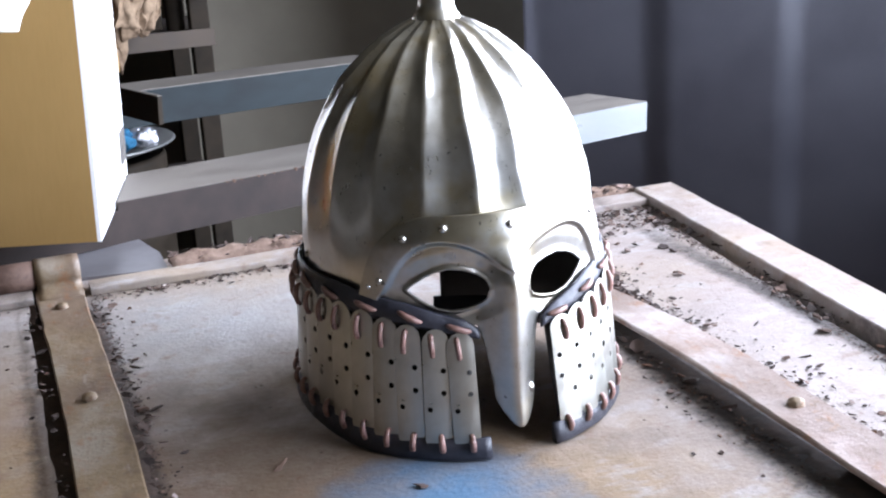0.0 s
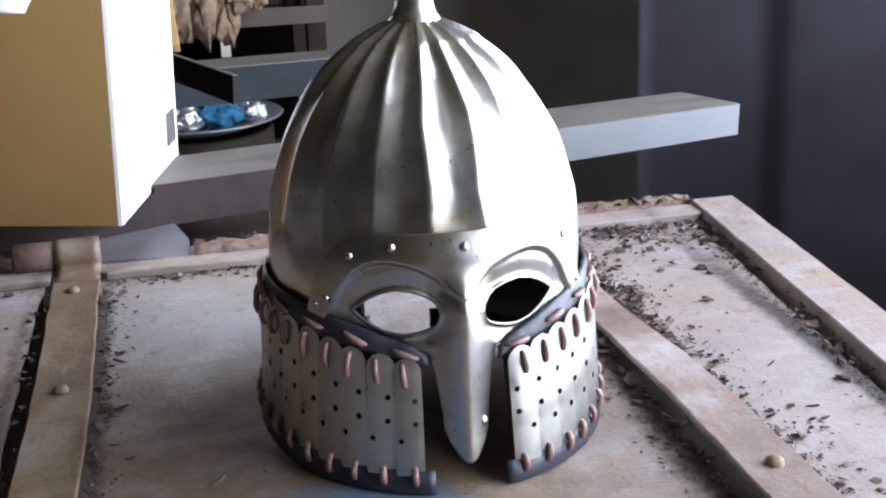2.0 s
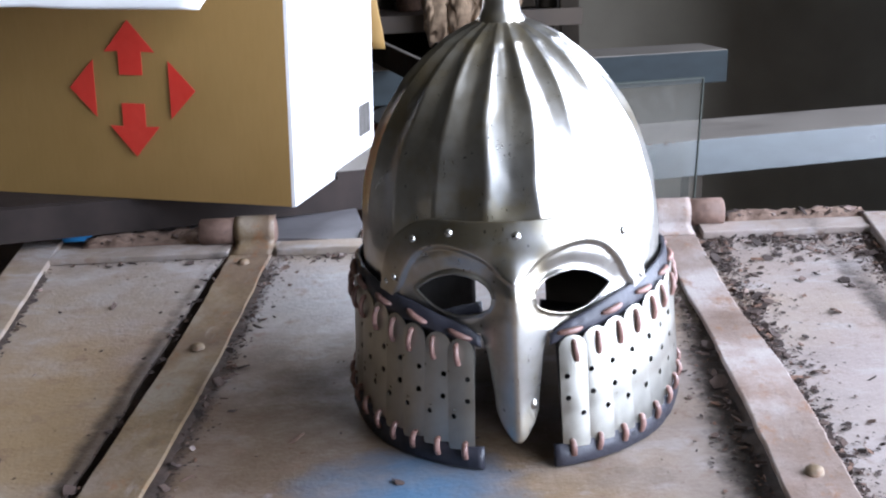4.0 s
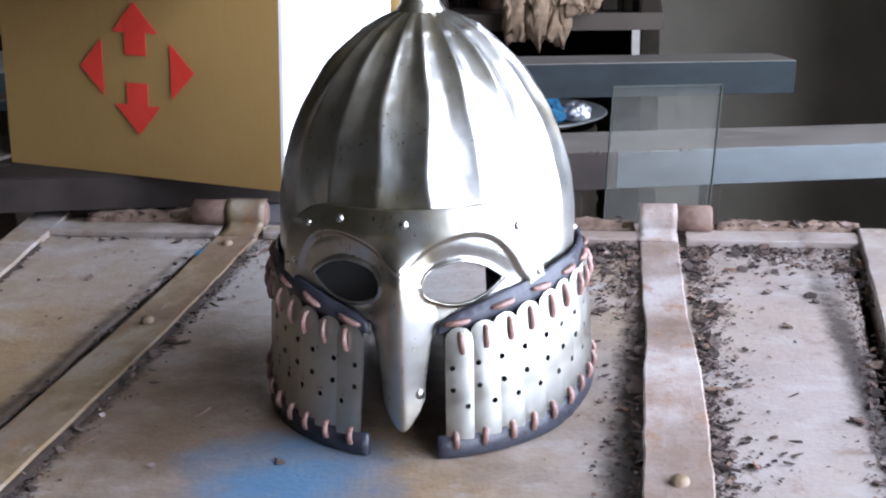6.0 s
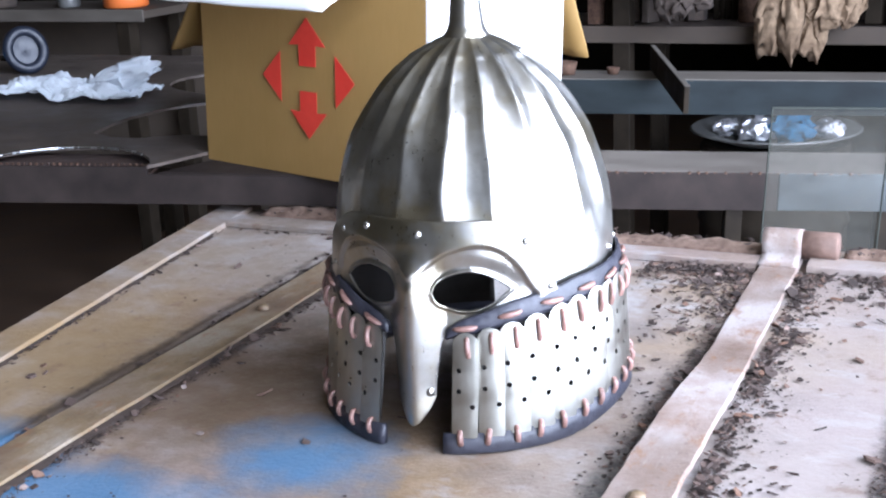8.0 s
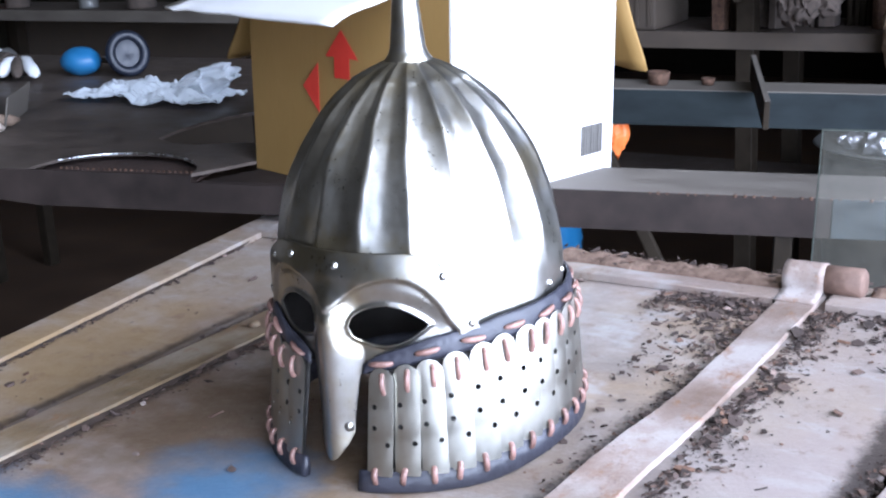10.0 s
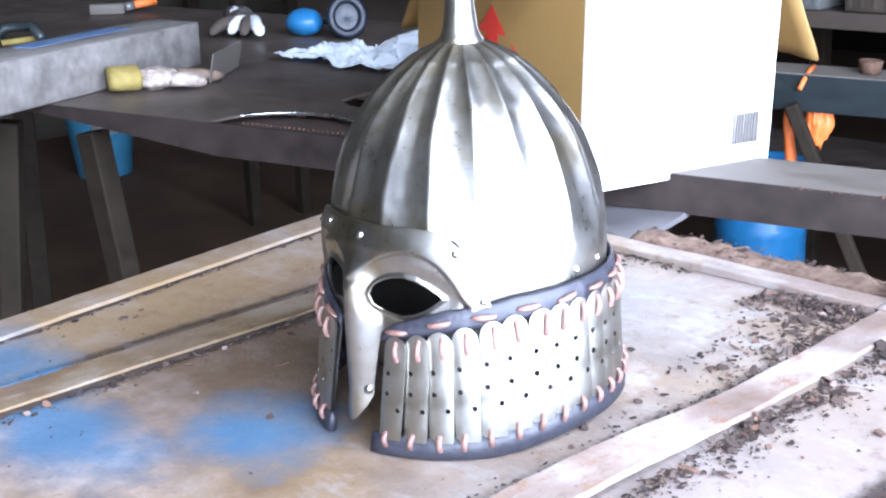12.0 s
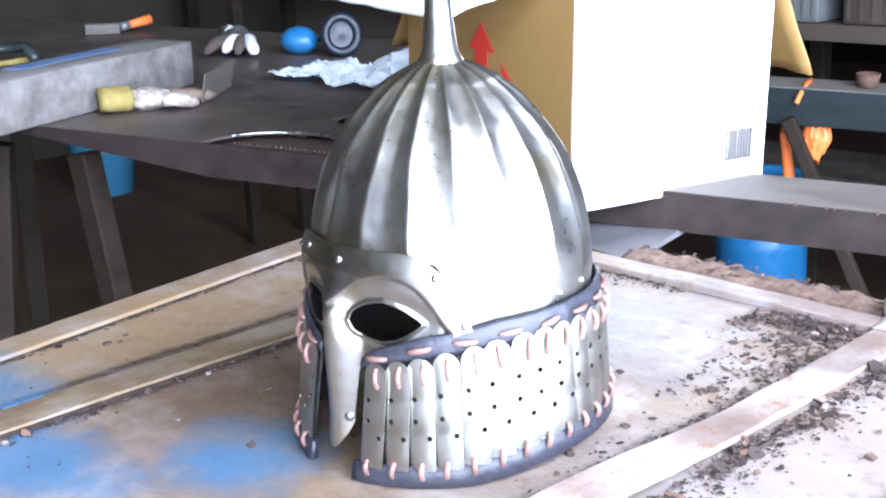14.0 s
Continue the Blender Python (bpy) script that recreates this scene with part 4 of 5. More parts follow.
def carton():
    b = on_bench("cardboard_box", -0.380, 0.085, "open brown cardboard carton with red arrow marks and a white side", "box", w=-0.0085, rz=-33.3)
    Wd, Dp, Ht, t = 0.348, 0.285, 0.255, 0.004

    def wall(name, x0, x1, y0, y1, material, label="", bulge=(0, 0)):
        bm = bmesh.new()
        box(bm, x0, x1, y0, y1, 0, Ht)
        bmesh.ops.subdivide_edges(bm, edges=bm.edges[:], cuts=7, use_grid_fill=True)
        for v in bm.verts:
            k = math.sin(math.pi * min(max(v.co.z / Ht, 0), 1))
            f = math.sin(math.pi * min(max((v.co.x if x1 - x0 > 0.1 else v.co.y) / (Wd if x1 - x0 > 0.1 else Dp), 0), 1))
            v.co.x += bulge[0] * k * f
            v.co.y += bulge[1] * k * f
        return part(name, bm, material, b, label, smooth=False)

    wall("front_panel", 0, Wd - t, 0, t, CARD, "brown cardboard panel with red arrows", (0, -0.003))
    wall("back_panel", 0, Wd - t, Dp - t, Dp, CARD)
    wall("left_panel", 0, t, t, Dp - t, CARD)
    wall("right_panel", Wd - t, Wd, 0, Dp, CARDWHITE, "white side with a printed barcode", (0.002, 0))
    part("bottom_panel", bmbox(t, Wd - t, t, Dp - t, 0.0005, t), CARD, b, smooth=False)

    def flap(m, w, l, material, seed, label=""):
        n, k = 14, 10
        bm = bmesh.new()
        P = [[(w * i / n, -(l + (0.006 * noise.noise(Vector((i * 0.7, seed, 0))) if j == k else 0)) * j / k, 0.01 * noise.noise(Vector((i * 0.15, j * 0.2, seed))) * j / k) for j in range(k + 1)] for i in range(n + 1)]
        grid(bm, P)
        bmesh.ops.recalc_face_normals(bm, faces=bm.faces)
        bmesh.ops.solidify(bm, geom=bm.faces[:], thickness=0.0035)
        return part("flap", bm, material, b, label, m=m)

    flap(pose(0.03, -0.002, Ht + 0.002, 16, 0, 0), Wd - 0.06, 0.145, CARDWHITE, 1.0, "torn white flap folded outward")
    flap(pose(0.002, Dp - 0.01, Ht + 0.002, 58, 0, -90), Dp - 0.03, 0.15, CARD, 2.0)
    flap(pose(Wd - 0.006, Dp + 0.002, Ht + 0.002, 62, 0, 180), Wd - 0.02, 0.16, CARD, 3.0)
    # printed arrows: four of them round a cross
    cx, cz, y = 0.176, 0.118, -0.0043

    def sign(pts, name="arrow_mark", material=INKRED, yy=y):
        bm = bmesh.new()
        outline_plate(bm, pts, 0, 0.0006)
        part(name, bm, material, b, smooth=False, m=pose(cx, yy, cz, 90, 0, 0))

    for up in (1, -1):
        sign([(-0.0129, up * 0.0148), (0.0129, up * 0.0148), (0.0129, up * 0.0392), (0.0282, up * 0.0384), (0, up * 0.0709), (-0.0282, up * 0.0384), (-0.0129, up * 0.0392)])
    for sd in (1, -1):
        sign([(sd * 0.0422, -0.030), (sd * 0.0422, 0.030), (sd * 0.0708, 0.0)])
    # barcode, line of print
    for k in range(9):
        part("barcode_bar", bmbox(Wd + 0.0002, Wd + 0.0030, 0.222 + k * 0.0046, 0.222 + k * 0.0046 + (0.0031 if k % 3 else 0.0018), 0.030, 0.066), INKGREY, b, smooth=False)
    part("printed_line", bmbox(Wd + 0.0002, Wd + 0.0022, 0.205, 0.268, 0.217, 0.2185), INKGREY, b, smooth=False)
    return b


def blob(name, parent, material, r, at, seed, amount=0.25, scale=3.0, sub=4, m=None, label=""):
    bm = bmesh.new()
    bmesh.ops.create_icosphere(bm, subdivisions=sub, radius=1.0)
    crumple(bm, amount, scale, seed)
    bmesh.ops.transform(bm, matrix=Matrix.Translation(at) @ (m if m is not None else Matrix.Identity(4)) @ Matrix.Diagonal((*r, 1)), verts=bm.verts)
    return part(name, bm, material, parent, label)


def crumpled_sheet(name, parent, material, w, l, h, seed, n=40, freq=9, m=None, label=""):
    bm = bmesh.new()
    P = []
    for i in range(n + 1):
        row = []
        for j in range(n + 1):
            x, y = (i / n - 0.5), (j / n - 0.5)
            edge = 1 + 0.18 * noise.noise(Vector((math.atan2(y, x) * 2, seed, 1)))
            q = Vector((x * freq, y * freq, seed))
            z = h * (0.5 + 0.6 * noise.noise(q) + 0.35 * abs(noise.noise(q * 2.3)) + 0.15 * noise.noise(q * 6))
            row.append((x * w * edge, y * l * edge, max(z, 0.0015) * (1 - 0.75 * max(abs(x), abs(y)) * 1.6) + 0.0012))
        P.append(row)
    grid(bm, P)
    bmesh.ops.recalc_face_normals(bm, faces=bm.faces)
    bmesh.ops.solidify(bm, geom=bm.faces[:], thickness=0.0008)
    return part(name, bm, material, parent, label, smooth=False, m=m)


def plank():
    p = on_bench("timber_beam", -0.985, 0.10, "weathered grey timber beam with blue paint on top", "timber", rz=0)
    bm = bmesh.new()
    box(bm, -0.036, 0.060, -0.45, 0.265, 0.0, 0.073, bev=0.004)
    bmesh.ops.subdivide_edges(bm, edges=[e for e in bm.edges if e.calc_length() > 0.1], cuts=14, use_grid_fill=True)
    crumple(bm, 0.0015, 40)
    part("timber", bm, WOOD, p, m=pose(0, 0, 0.001))
    crumpled_sheet("paint_spill", p, PAINTBLUE, 0.034, 0.22, 0.0012, 3.3, 24, 5, pose(-0.005, 0.03, 0.0735), "blue paint spill")
    return p


def glove():
    p = on_bench("work_glove", -0.905, 0.100, "dirty pale leather work glove with a yellow cuff", "glove", rz=52)
    bm = bmesh.new()
    lathe(bm, [(0.0001, 0), (0.021, 0.001), (0.023, 0.012), (0.022, 0.044), (0.020, 0.048), (0.0001, 0.046)], 20)
    bmesh.ops.transform(bm, matrix=pose(0, 0, 0.021, 0, 90, 0) @ Matrix.Diagonal((0.85, 1.1, 1, 1)), verts=bm.verts)
    crumple(bm, 0.003, 40)
    part("cuff", bm, YELLOW, p, "yellow knitted cuff")
    blob("palm", p, LEATHGLOVE, (0.036, 0.026, 0.017), (0.072, 0, 0.018), 4, 0.2, 2.2)
    for k, (dy, l, a) in enumerate(((-0.018, 0.052, -10), (-0.004, 0.056, -2), (0.012, 0.094, 4), (0.026, 0.082, 8))):
        bm = bmesh.new()
        c, s_ = math.cos(radians(a)), math.sin(radians(a))
        tube(bm, [(0.092 + l * f * c, dy + l * f * s_, 0.016 - 0.006 * f * f) for f in (0, 0.3, 0.6, 0.85, 1.0)], [0.010, 0.0105, 0.010, 0.0085, 0.003], 10)
        crumple(bm, 0.002, 60, k)
        part("finger", bm, GLOVEBROWN if dy > 0.005 else LEATHGLOVE, p)
    return p


def scraper():
    p = on_bench("scraper_blade", -0.835, 0.30, "grey steel scraper blade leaning on edge", "tool", rz=112)
    part("blade", bmbox(-0.075, 0.075, -0.0012, 0.0012, 0, 0.046, bev=0.0006), GALVTOP, p, smooth=False, m=pose(0, 0, 0.002, 10, 0, -5))
    return p


def ear_defenders():
    p = on_bench("ear_defenders", -0.945, 0.735, "blue plastic ear defenders lying on the bench", "ear defenders")
    blob("cup", p, BLUEP, (0.038, 0.032, 0.027), (0, 0, 0.027), 1, 0.05, 1.2, 4, label="glossy blue cup")
    bm = bmesh.new()
    R, r = 0.031, 0.0095
    P = [[((R + r * math.cos(b)) * math.cos(a), (R * 1.1 + r * math.cos(b)) * math.sin(a), r * math.sin(b)) for b in np.linspace(0, 2 * math.pi, 13)[:-1]] for a in np.linspace(0, 2 * math.pi, 33)[:-1]]
    P = [row + [row[0]] for row in P]
    grid(bm, P, True)
    bmesh.ops.remove_doubles(bm, verts=bm.verts, dist=1e-5)
    bmesh.ops.recalc_face_normals(bm, faces=bm.faces)
    part("cushion", bm, DARKBLUE, p, "dark blue cushion ring", m=pose(0.092, 0.005, 0.042, 72, 0, 35))
    bm = bmesh.new()
    lathe(bm, [(0.0001, -0.014), (0.026, -0.012), (0.031, 0.0), (0.027, 0.002), (0.0001, -0.004)], 24)
    part("cup", bm, DARKBLUE, p, "black inner cup", m=pose(0.092, 0.005, 0.042, 72, 0, 35))
    bm = tube(bmesh.new(), [(0.0, 0.02, 0.03), (0.02, 0.06, 0.02), (0.06, 0.08, 0.012), (0.09, 0.06, 0.02), (0.09, 0.03, 0.03)], 0.005, 8)
    part("headband", bm, DARKPAINT, p)
    return p


def striped_gloves():
    p = on_bench("rubber_gloves", -1.10, 0.73, "crumpled grey and white gloves in a heap", "gloves", rz=-38)
    for k in range(8):
        near = k >= 4
        a = radians((168 - 9 * k) if not near else (-62 + 17 * (k - 4)))
        x0, y0_ = (-0.02, 0.0) if not near else (0.035, 0.02)
        l = 0.105 + 0.012 * math.sin(k * 2.1)
        bm = bmesh.new()
        tube(bm, [(x0 + l * f * math.cos(a), y0_ + l * f * math.sin(a), 0.018 + 0.014 * math.sin(math.pi * f) - 0.006 * f) for f in (0, 0.2, 0.4, 0.6, 0.8, 0.95, 1.0)], [0.010, 0.0125, 0.0125, 0.012, 0.0115, 0.008, 0.002], 10)
        crumple(bm, 0.004, 45, k)
        part("finger", bm, WHITEP if k in (1, 5, 7) else PALE if k in (3,) else DARKRAG, p)
    for k, x in ((1, -0.01), (2, 0.045)):
        blob("palm", p, DARKRAG, (0.034, 0.026, 0.018), (x, 0.008, 0.020), 3 * k, 0.3, 2.2, 4)
    return p


def plastic_bag():
    p = on_bench("plastic_bag", -0.690, 0.505, "crumpled clear plastic bag on the bench", "bag", rz=-12)
    crumpled_sheet("film", p, BAGFILM, 0.25, 0.15, 0.046, 7.7, 44, 7)
    blob("neck", p, BAGFILM, (0.056, 0.018, 0.020), (0, 0, 0), 4, 0.4, 2.6, 5, label="twisted neck of the clear bag", m=pose(0.092, -0.005, 0.036, 0, -20, 14))
    return p


def hammer():
    p = on_bench("hammer", -1.49, 0.82, "old hammer with an orange handle", "hammer", rz=42)
    part("head", bmbox(-0.045, 0.03, -0.012, 0.012, 0.001, 0.025, bev=0.004), GALVTOP, p)
    part("ferrule", tube(bmesh.new(), [(0.031, 0.003, 0.015), (0.05, 0.011, 0.018)], 0.010, 10), PALE, p, "worn steel collar")
    part("handle", tube(bmesh.new(), [(0.05, 0.011, 0.018), (0.068, 0.019, 0.021), (0.098, 0.032, 0.026)], [0.008, 0.010, 0.012], 10), ORANGE, p, "orange rubber grip")
    return p


def clamp_tool():
    p = on_bench("clamp", -1.36, 0.40, "small dull metal clamp", "clamp", rz=20)
    part("frame", tube(bmesh.new(), [(-0.05, 0, 0.012), (-0.03, 0.02, 0.03), (0.02, 0.02, 0.034), (0.05, -0.01, 0.014)], 0.010, 8), GALV, p)
    part("screw", tube(bmesh.new(), [(-0.02, -0.03, 0.008), (0.03, 0.01, 0.012)], 0.006, 8), YELLOW, p)
    return p


def loose_strip():
    """Dark flat bar and small bits lying across the bench channels."""
    p = on_bench("flat_bar", 0.271, 0.408, "dark flat steel bar lying across the bench", "steel bar", w=0.0)
    a, b_ = Vector((0, 0, 0.029)), Vector((0.0, 0.42, 0.037))
    d = b_ - a
    q = d.to_track_quat("Y", "Z").to_matrix().to_4x4()
    part("bar", bmbox(-0.004, 0.004, 0, d.length, -0.033, 0.008, bev=0.001), DARKPAINT, p, smooth=False, m=Matrix.Translation(a) @ q)
    part("bar_edge", bmbox(-0.004, 0.004, 0, d.length, 0.0085, 0.0095), GALVTOP, p, "pale strip along the top edge", smooth=False, m=Matrix.Translation(a) @ q)
    return p


def cup(u, v, r, h, material, name, label):
    p = on_bench(name, u, v, label, "cap", w=0.002, group="caps on the rear channel")
    bm = bmesh.new()
    lathe(bm, [(0.0001, 0), (r * 0.8, 0), (r, h), (r * 0.88, h), (r * 0.7, 0.004), (0.0001, 0.004)], 20)
    part("body", bm, material, p)
    return p


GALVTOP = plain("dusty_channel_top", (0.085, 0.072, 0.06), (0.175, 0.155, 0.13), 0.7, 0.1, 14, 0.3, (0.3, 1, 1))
DARKBLUE = plain("dark_blue_vinyl", (0.006, 0.008, 0.014), (0.016, 0.021, 0.036), 0.4, 0, 30, 0.2)
PAINTBLUE = plain("faded_blue_paint", (0.05, 0.12, 0.27), (0.14, 0.19, 0.28), 0.6, 0, 60, 0.3)
BAGFILM, bag_nt, bag_b = mat("bag_film")
bag_b.inputs["Base Color"].default_value = (0.74, 0.79, 0.84, 1)
bag_b.inputs["Roughness"].default_value, bag_b.inputs["Transmission Weight"].default_value = 0.16, 0.35
bench()
carton()
plank()
glove()
scraper()
ear_defenders()
striped_gloves()
plastic_bag()
hammer()
clamp_tool()
loose_strip()
cup(0.111, 0.765, 0.020, 0.022, RUST, "rusty_cap", "small rusty brown cap on the channel")
cup(0.195, 0.770, 0.012, 0.012, RUST, "rusty_cap", "small rusty brown cap on the channel")


# a pane of ribbed glass leaning on the front channel
def pane():
    p = new("glass_pane")
    p.matrix_world = BENCH @ pose(0.369, -0.012, -0.14, 3, 0, 0)
    tagged(p, "clear ribbed glass pane leaning on the bench channel", "glass pane")
    bm = bmesh.new()
    P = [[(-0.067 + 0.134 * i / 80, -0.003, z) for z in (0, 0.11, 0.222)] for i in range(81)]
    grid(bm, P)
    bmesh.ops.recalc_face_normals(bm, faces=bm.faces)
    bmesh.ops.solidify(bm, geom=bm.faces[:], thickness=0.003)
    o = part("glass", bm, GLASS, p)
    o.visible_shadow = False
    for x in (-0.0688, 0.0674):
        part("edge", bmbox(x, x + 0.0014, -0.0045, -0.0015, 0, 0.222), GLASSEDGE, p, "pale ground glass edge", smooth=False)
    part("edge", bmbox(-0.0688, 0.0688, -0.0045, -0.0015, 0.2222, 0.2236), GLASSEDGE, p, "pale ground glass edge", smooth=False)
    q = on_bench("ledge_bar", 0.361, -0.02, "dark steel bar below the glass pane", "steel bar", w=-0.15)
    part("bar", bmbox(-0.10, 0.10, -0.03, 0.05, -0.01, 0.009, bev=0.001), DARKPAINT, q, smooth=False)
    part("upright", bmbox(-0.10, -0.08, 0.022, 0.042, 0.0095, 0.104, bev=0.001), DARKPAINT, q, smooth=False)
    part("upright", bmbox(0.08, 0.10, 0.022, 0.042, 0.0095, 0.104, bev=0.001), DARKPAINT, q, smooth=False)
    return p


pane()


# ---- the back of the shed ----
def drum(at, r, h, material, name, label, category="drum"):
    p = empty(name, at, label, category)
    bm = bmesh.new()
    lathe(bm, [(0.0001, 0), (r * 0.96, 0), (r, 0.01), (r, h * 0.33), (r * 1.03, h * 0.35), (r, h * 0.37), (r, h * 0.66), (r * 1.03, h * 0.68), (r, h * 0.7), (r, h - 0.01), (r * 0.97, h), (r * 0.95, h - 0.008), (0.0001, h - 0.008)], 36)
    part("body", bm, material, p)
    return p


def dish():
    d = drum((0.18, 2.86, FLOOR), 0.17, 0.575, DARKPAINT, "oil_drum", "dark oil drum standing behind the bench")
    p = empty("wide_dish", (0.18, 2.86, FLOOR + 0.575), "wide pale metal dish with odds and ends", "dish")
    bm = bmesh.new()
    lathe(bm, [(0.0001, 0), (0.12, 0.001), (0.19, 0.025), (0.195, 0.027), (0.19, 0.031), (0.12, 0.008), (0.0001, 0.006)], 48)
    part("body", bm, PALE, p)
    for at, s, material, name, label in (((-0.03, -0.06, 0.03), 0.045, FOIL, "foil_ball", "crumpled shiny foil ball"), ((0.045, -0.05, 0.03), 0.05, TEAL, "blue_cloth", "crumpled teal blue cloth"), ((-0.11, -0.01, 0.026), 0.03, FOIL, "foil_ball", "crumpled shiny foil ball"), ((0.12, 0.0, 0.03), 0.035, FOIL, "white_lump", "crumpled dull white plastic lump")):
        q = empty(name, (0.18 + at[0], 2.86 + at[1], FLOOR + 0.575 + 0.006), label, "scrap", "odds and ends in the dish")
        blob("body", q, material, (s, s, s * 0.7), (0, 0, s * 0.62), at[0] * 50, 0.35, 2.6)
    return d


def rack():
    """Open steel rack against the back, with hanging strips and rags."""
    p = empty("storage_rack", (-0.55, 3.1, FLOOR), "dark steel storage rack full of scrap", "rack")
    for x in (-1.05, -0.30, 0.35, 1.02):
        part("post", bmbox(x - 0.022, x + 0.022, -0.2, -0.156, 0, 1.5, bev=0.003), DARKPAINT, p, smooth=False)
        part("post", bmbox(x - 0.022, x + 0.022, 0.156, 0.2, 0, 1.5, bev=0.003), DARKPAINT, p, smooth=False)
        part("bracket", bmbox(x - 0.006, x + 0.006, -0.262, -0.2005, 0.905, 0.915), DARKPAINT, p, smooth=False)
    part("rail", tube(bmesh.new(), [(-1.06, -0.255, 0.921), (0, -0.256, 0.920), (1.03, -0.255, 0.921)], 0.006, 10), DARKPAINT, p, "thin hanging rail")
    for z in (0.42, 0.80, 1.22):
        part("shelf", bmbox(-1.08, 1.05, -0.15, 0.15, z, z + 0.025, bev=0.002), BLACKSTEEL, p, smooth=False)
        part("shelf_edge", bmbox(-1.08, 1.05, -0.205, -0.2005, z - 0.01, z + 0.03, bev=0.001), BROWNBOX, p, smooth=False)
    return p


def scrap_row(x0, x1, z, y, seed, n, hmin, hmax):
    rnd = random.Random(seed)
    x = x0
    while x < x1:
        w = rnd.uniform(0.02, 0.07)
        h = rnd.uniform(hmin, hmax)
        m = rnd.choice((DARKRAG, RUSTDARK, DARKPAINT, DARKPAINT, BLACKSTEEL, RUST, DARKRAG))
        kind = rnd.choice(("steel_offcut", "steel_offcut", "tin", "tin", "rod_bundle"))
        q = empty(kind, (x + w / 2, y + rnd.uniform(-0.08, 0.04), z), {"steel_offcut": "rusty steel offcut standing on the rack", "rod_bundle": "bundle of dull steel rods on the rack", "tin": "dented old tin on the rack"}[kind], {"steel_offcut": "scrap", "rod_bundle": "rods", "tin": "tin"}[kind], "scrap standing on the rack")
        if kind == "tin":
            bm = bmesh.new()
            lathe(bm, [(0.0001, 0), (w * 0.48, 0), (w * 0.5, 0.004), (w * 0.48, h * 0.5), (w * 0.5, h * 0.7), (w * 0.46, h * 0.71), (0.0001, h * 0.69)], 16)
            part("body", bm, m, q)
        elif kind == "rod_bundle":
            for k in range(4):
                rr = w * 0.12
                part("rod", tube(bmesh.new(), [(-w * 0.35 + k * w * 0.24, 0, 0), (-w * 0.35 + k * w * 0.24 + rnd.uniform(-0.008, 0.008), 0.02, h * rnd.uniform(0.75, 1))], rr, 8), m, q)
        else:
            part("body", bmbox(-w * 0.45, w * 0.45, -0.03, 0.03, 0, h, bev=0.003, m=pose(0, 0, 0.002, rnd.uniform(-4, 4), 0, rnd.uniform(-15, 15))), m, q, smooth=False)
        x += w + rnd.uniform(0.0, 0.015)


def rag(at, w, l, seed, material, label):
    """A cloth thrown over a rail, hanging in folds."""
    p = empty("rag", at, label, "rag", "rags on the rack rail")
    rnd = random.Random(int(seed * 10))
    n = max(3, round(w / 0.045))
    for i in range(n):
        x = (i + 0.5) / n * w - w / 2
        h = l * rnd.uniform(0.32, 0.58)
        bm = bmesh.new()
        bmesh.ops.create_icosphere(bm, subdivisions=4, radius=1.0)
        crumple(bm, 0.45, 1.9, seed + i * 3.1)
        crumple(bm, 0.14, 5.0, seed + i * 1.7)
        bmesh.ops.transform(bm, matrix=Matrix.Diagonal((0.034 * rnd.uniform(0.75, 1.25), 0.026, h, 1)), verts=bm.verts)
        part("fold", bm, material, p, m=pose(x, -0.045 - 0.014 * (i % 2), 0.03 - h * 0.8, 0, rnd.uniform(-13, 13), 0))
    bm = bmesh.new()
    bmesh.ops.create_icosphere(bm, subdivisions=5, radius=1.0)
    crumple(bm, 0.35, 2.2, seed)
    bmesh.ops.transform(bm, matrix=Matrix.Translation((0, -0.035, 0.02)) @ Matrix.Diagonal((w * 0.52, 0.03, 0.026, 1)), verts=bm.verts)
    part("fold", bm, material, p)
    return p


dish()
rack()
scrap_row(-0.30, 0.45, FLOOR + 0.8255, 3.05, 7, 30, 0.10, 0.34)
scrap_row(-1.55, -1.05, FLOOR + 0.8255, 3.05, 8, 30, 0.10, 0.30)
rag((0.255, 2.87, 0.115), 0.21, 0.17, 2.0, RAG, "tan cotton rag hanging over the rack rail")
rag((-0.03, 2.87, 0.12), 0.12, 0.12, 5.0, DARKRAG, "dirty brown rag hanging over the rack rail")


def shelf_crate(x, w, h, material, name, label, category):
    """An open-topped crate with a rim, standing on the rack's middle shelf."""
    p = empty(name, (x, 3.05, FLOOR + 0.8255), label, category, "crates on the rack")
    part("body", bmbox(-w / 2, w / 2, -0.11, 0.11, 0, h, bev=0.006), material, p)
    part("rim", bmbox(-w / 2 - 0.006, w / 2 + 0.006, -0.117, 0.117, h + 0.0005, h + 0.018, bev=0.004), material, p)
    for k in range(5):
        part("rib", bmbox(-w * 0.4 + k * w * 0.2 - 0.004, -w * 0.4 + k * w * 0.2 + 0.004, -0.1135, -0.1105, 0.012, h - 0.012), material, p, smooth=False)
    return p


shelf_crate(-0.96, 0.13, 0.20, BROWNBOX, "wooden_crate", "dusty brown board crate on the rack", "crate")
shelf_crate(-0.73, 0.13, 0.13, CRATE, "plastic_crate", "pale grey plastic crate on the rack", "crate")
shelf_crate(-0.52, 0.16, 0.17, BROWNBOX, "wooden_crate", "dusty brown board crate on the rack", "crate")
drum((-0.65, 2.69, FLOOR), 0.108, 0.50, BLUEP, "blue_drum", "bright blue plastic drum on the floor")


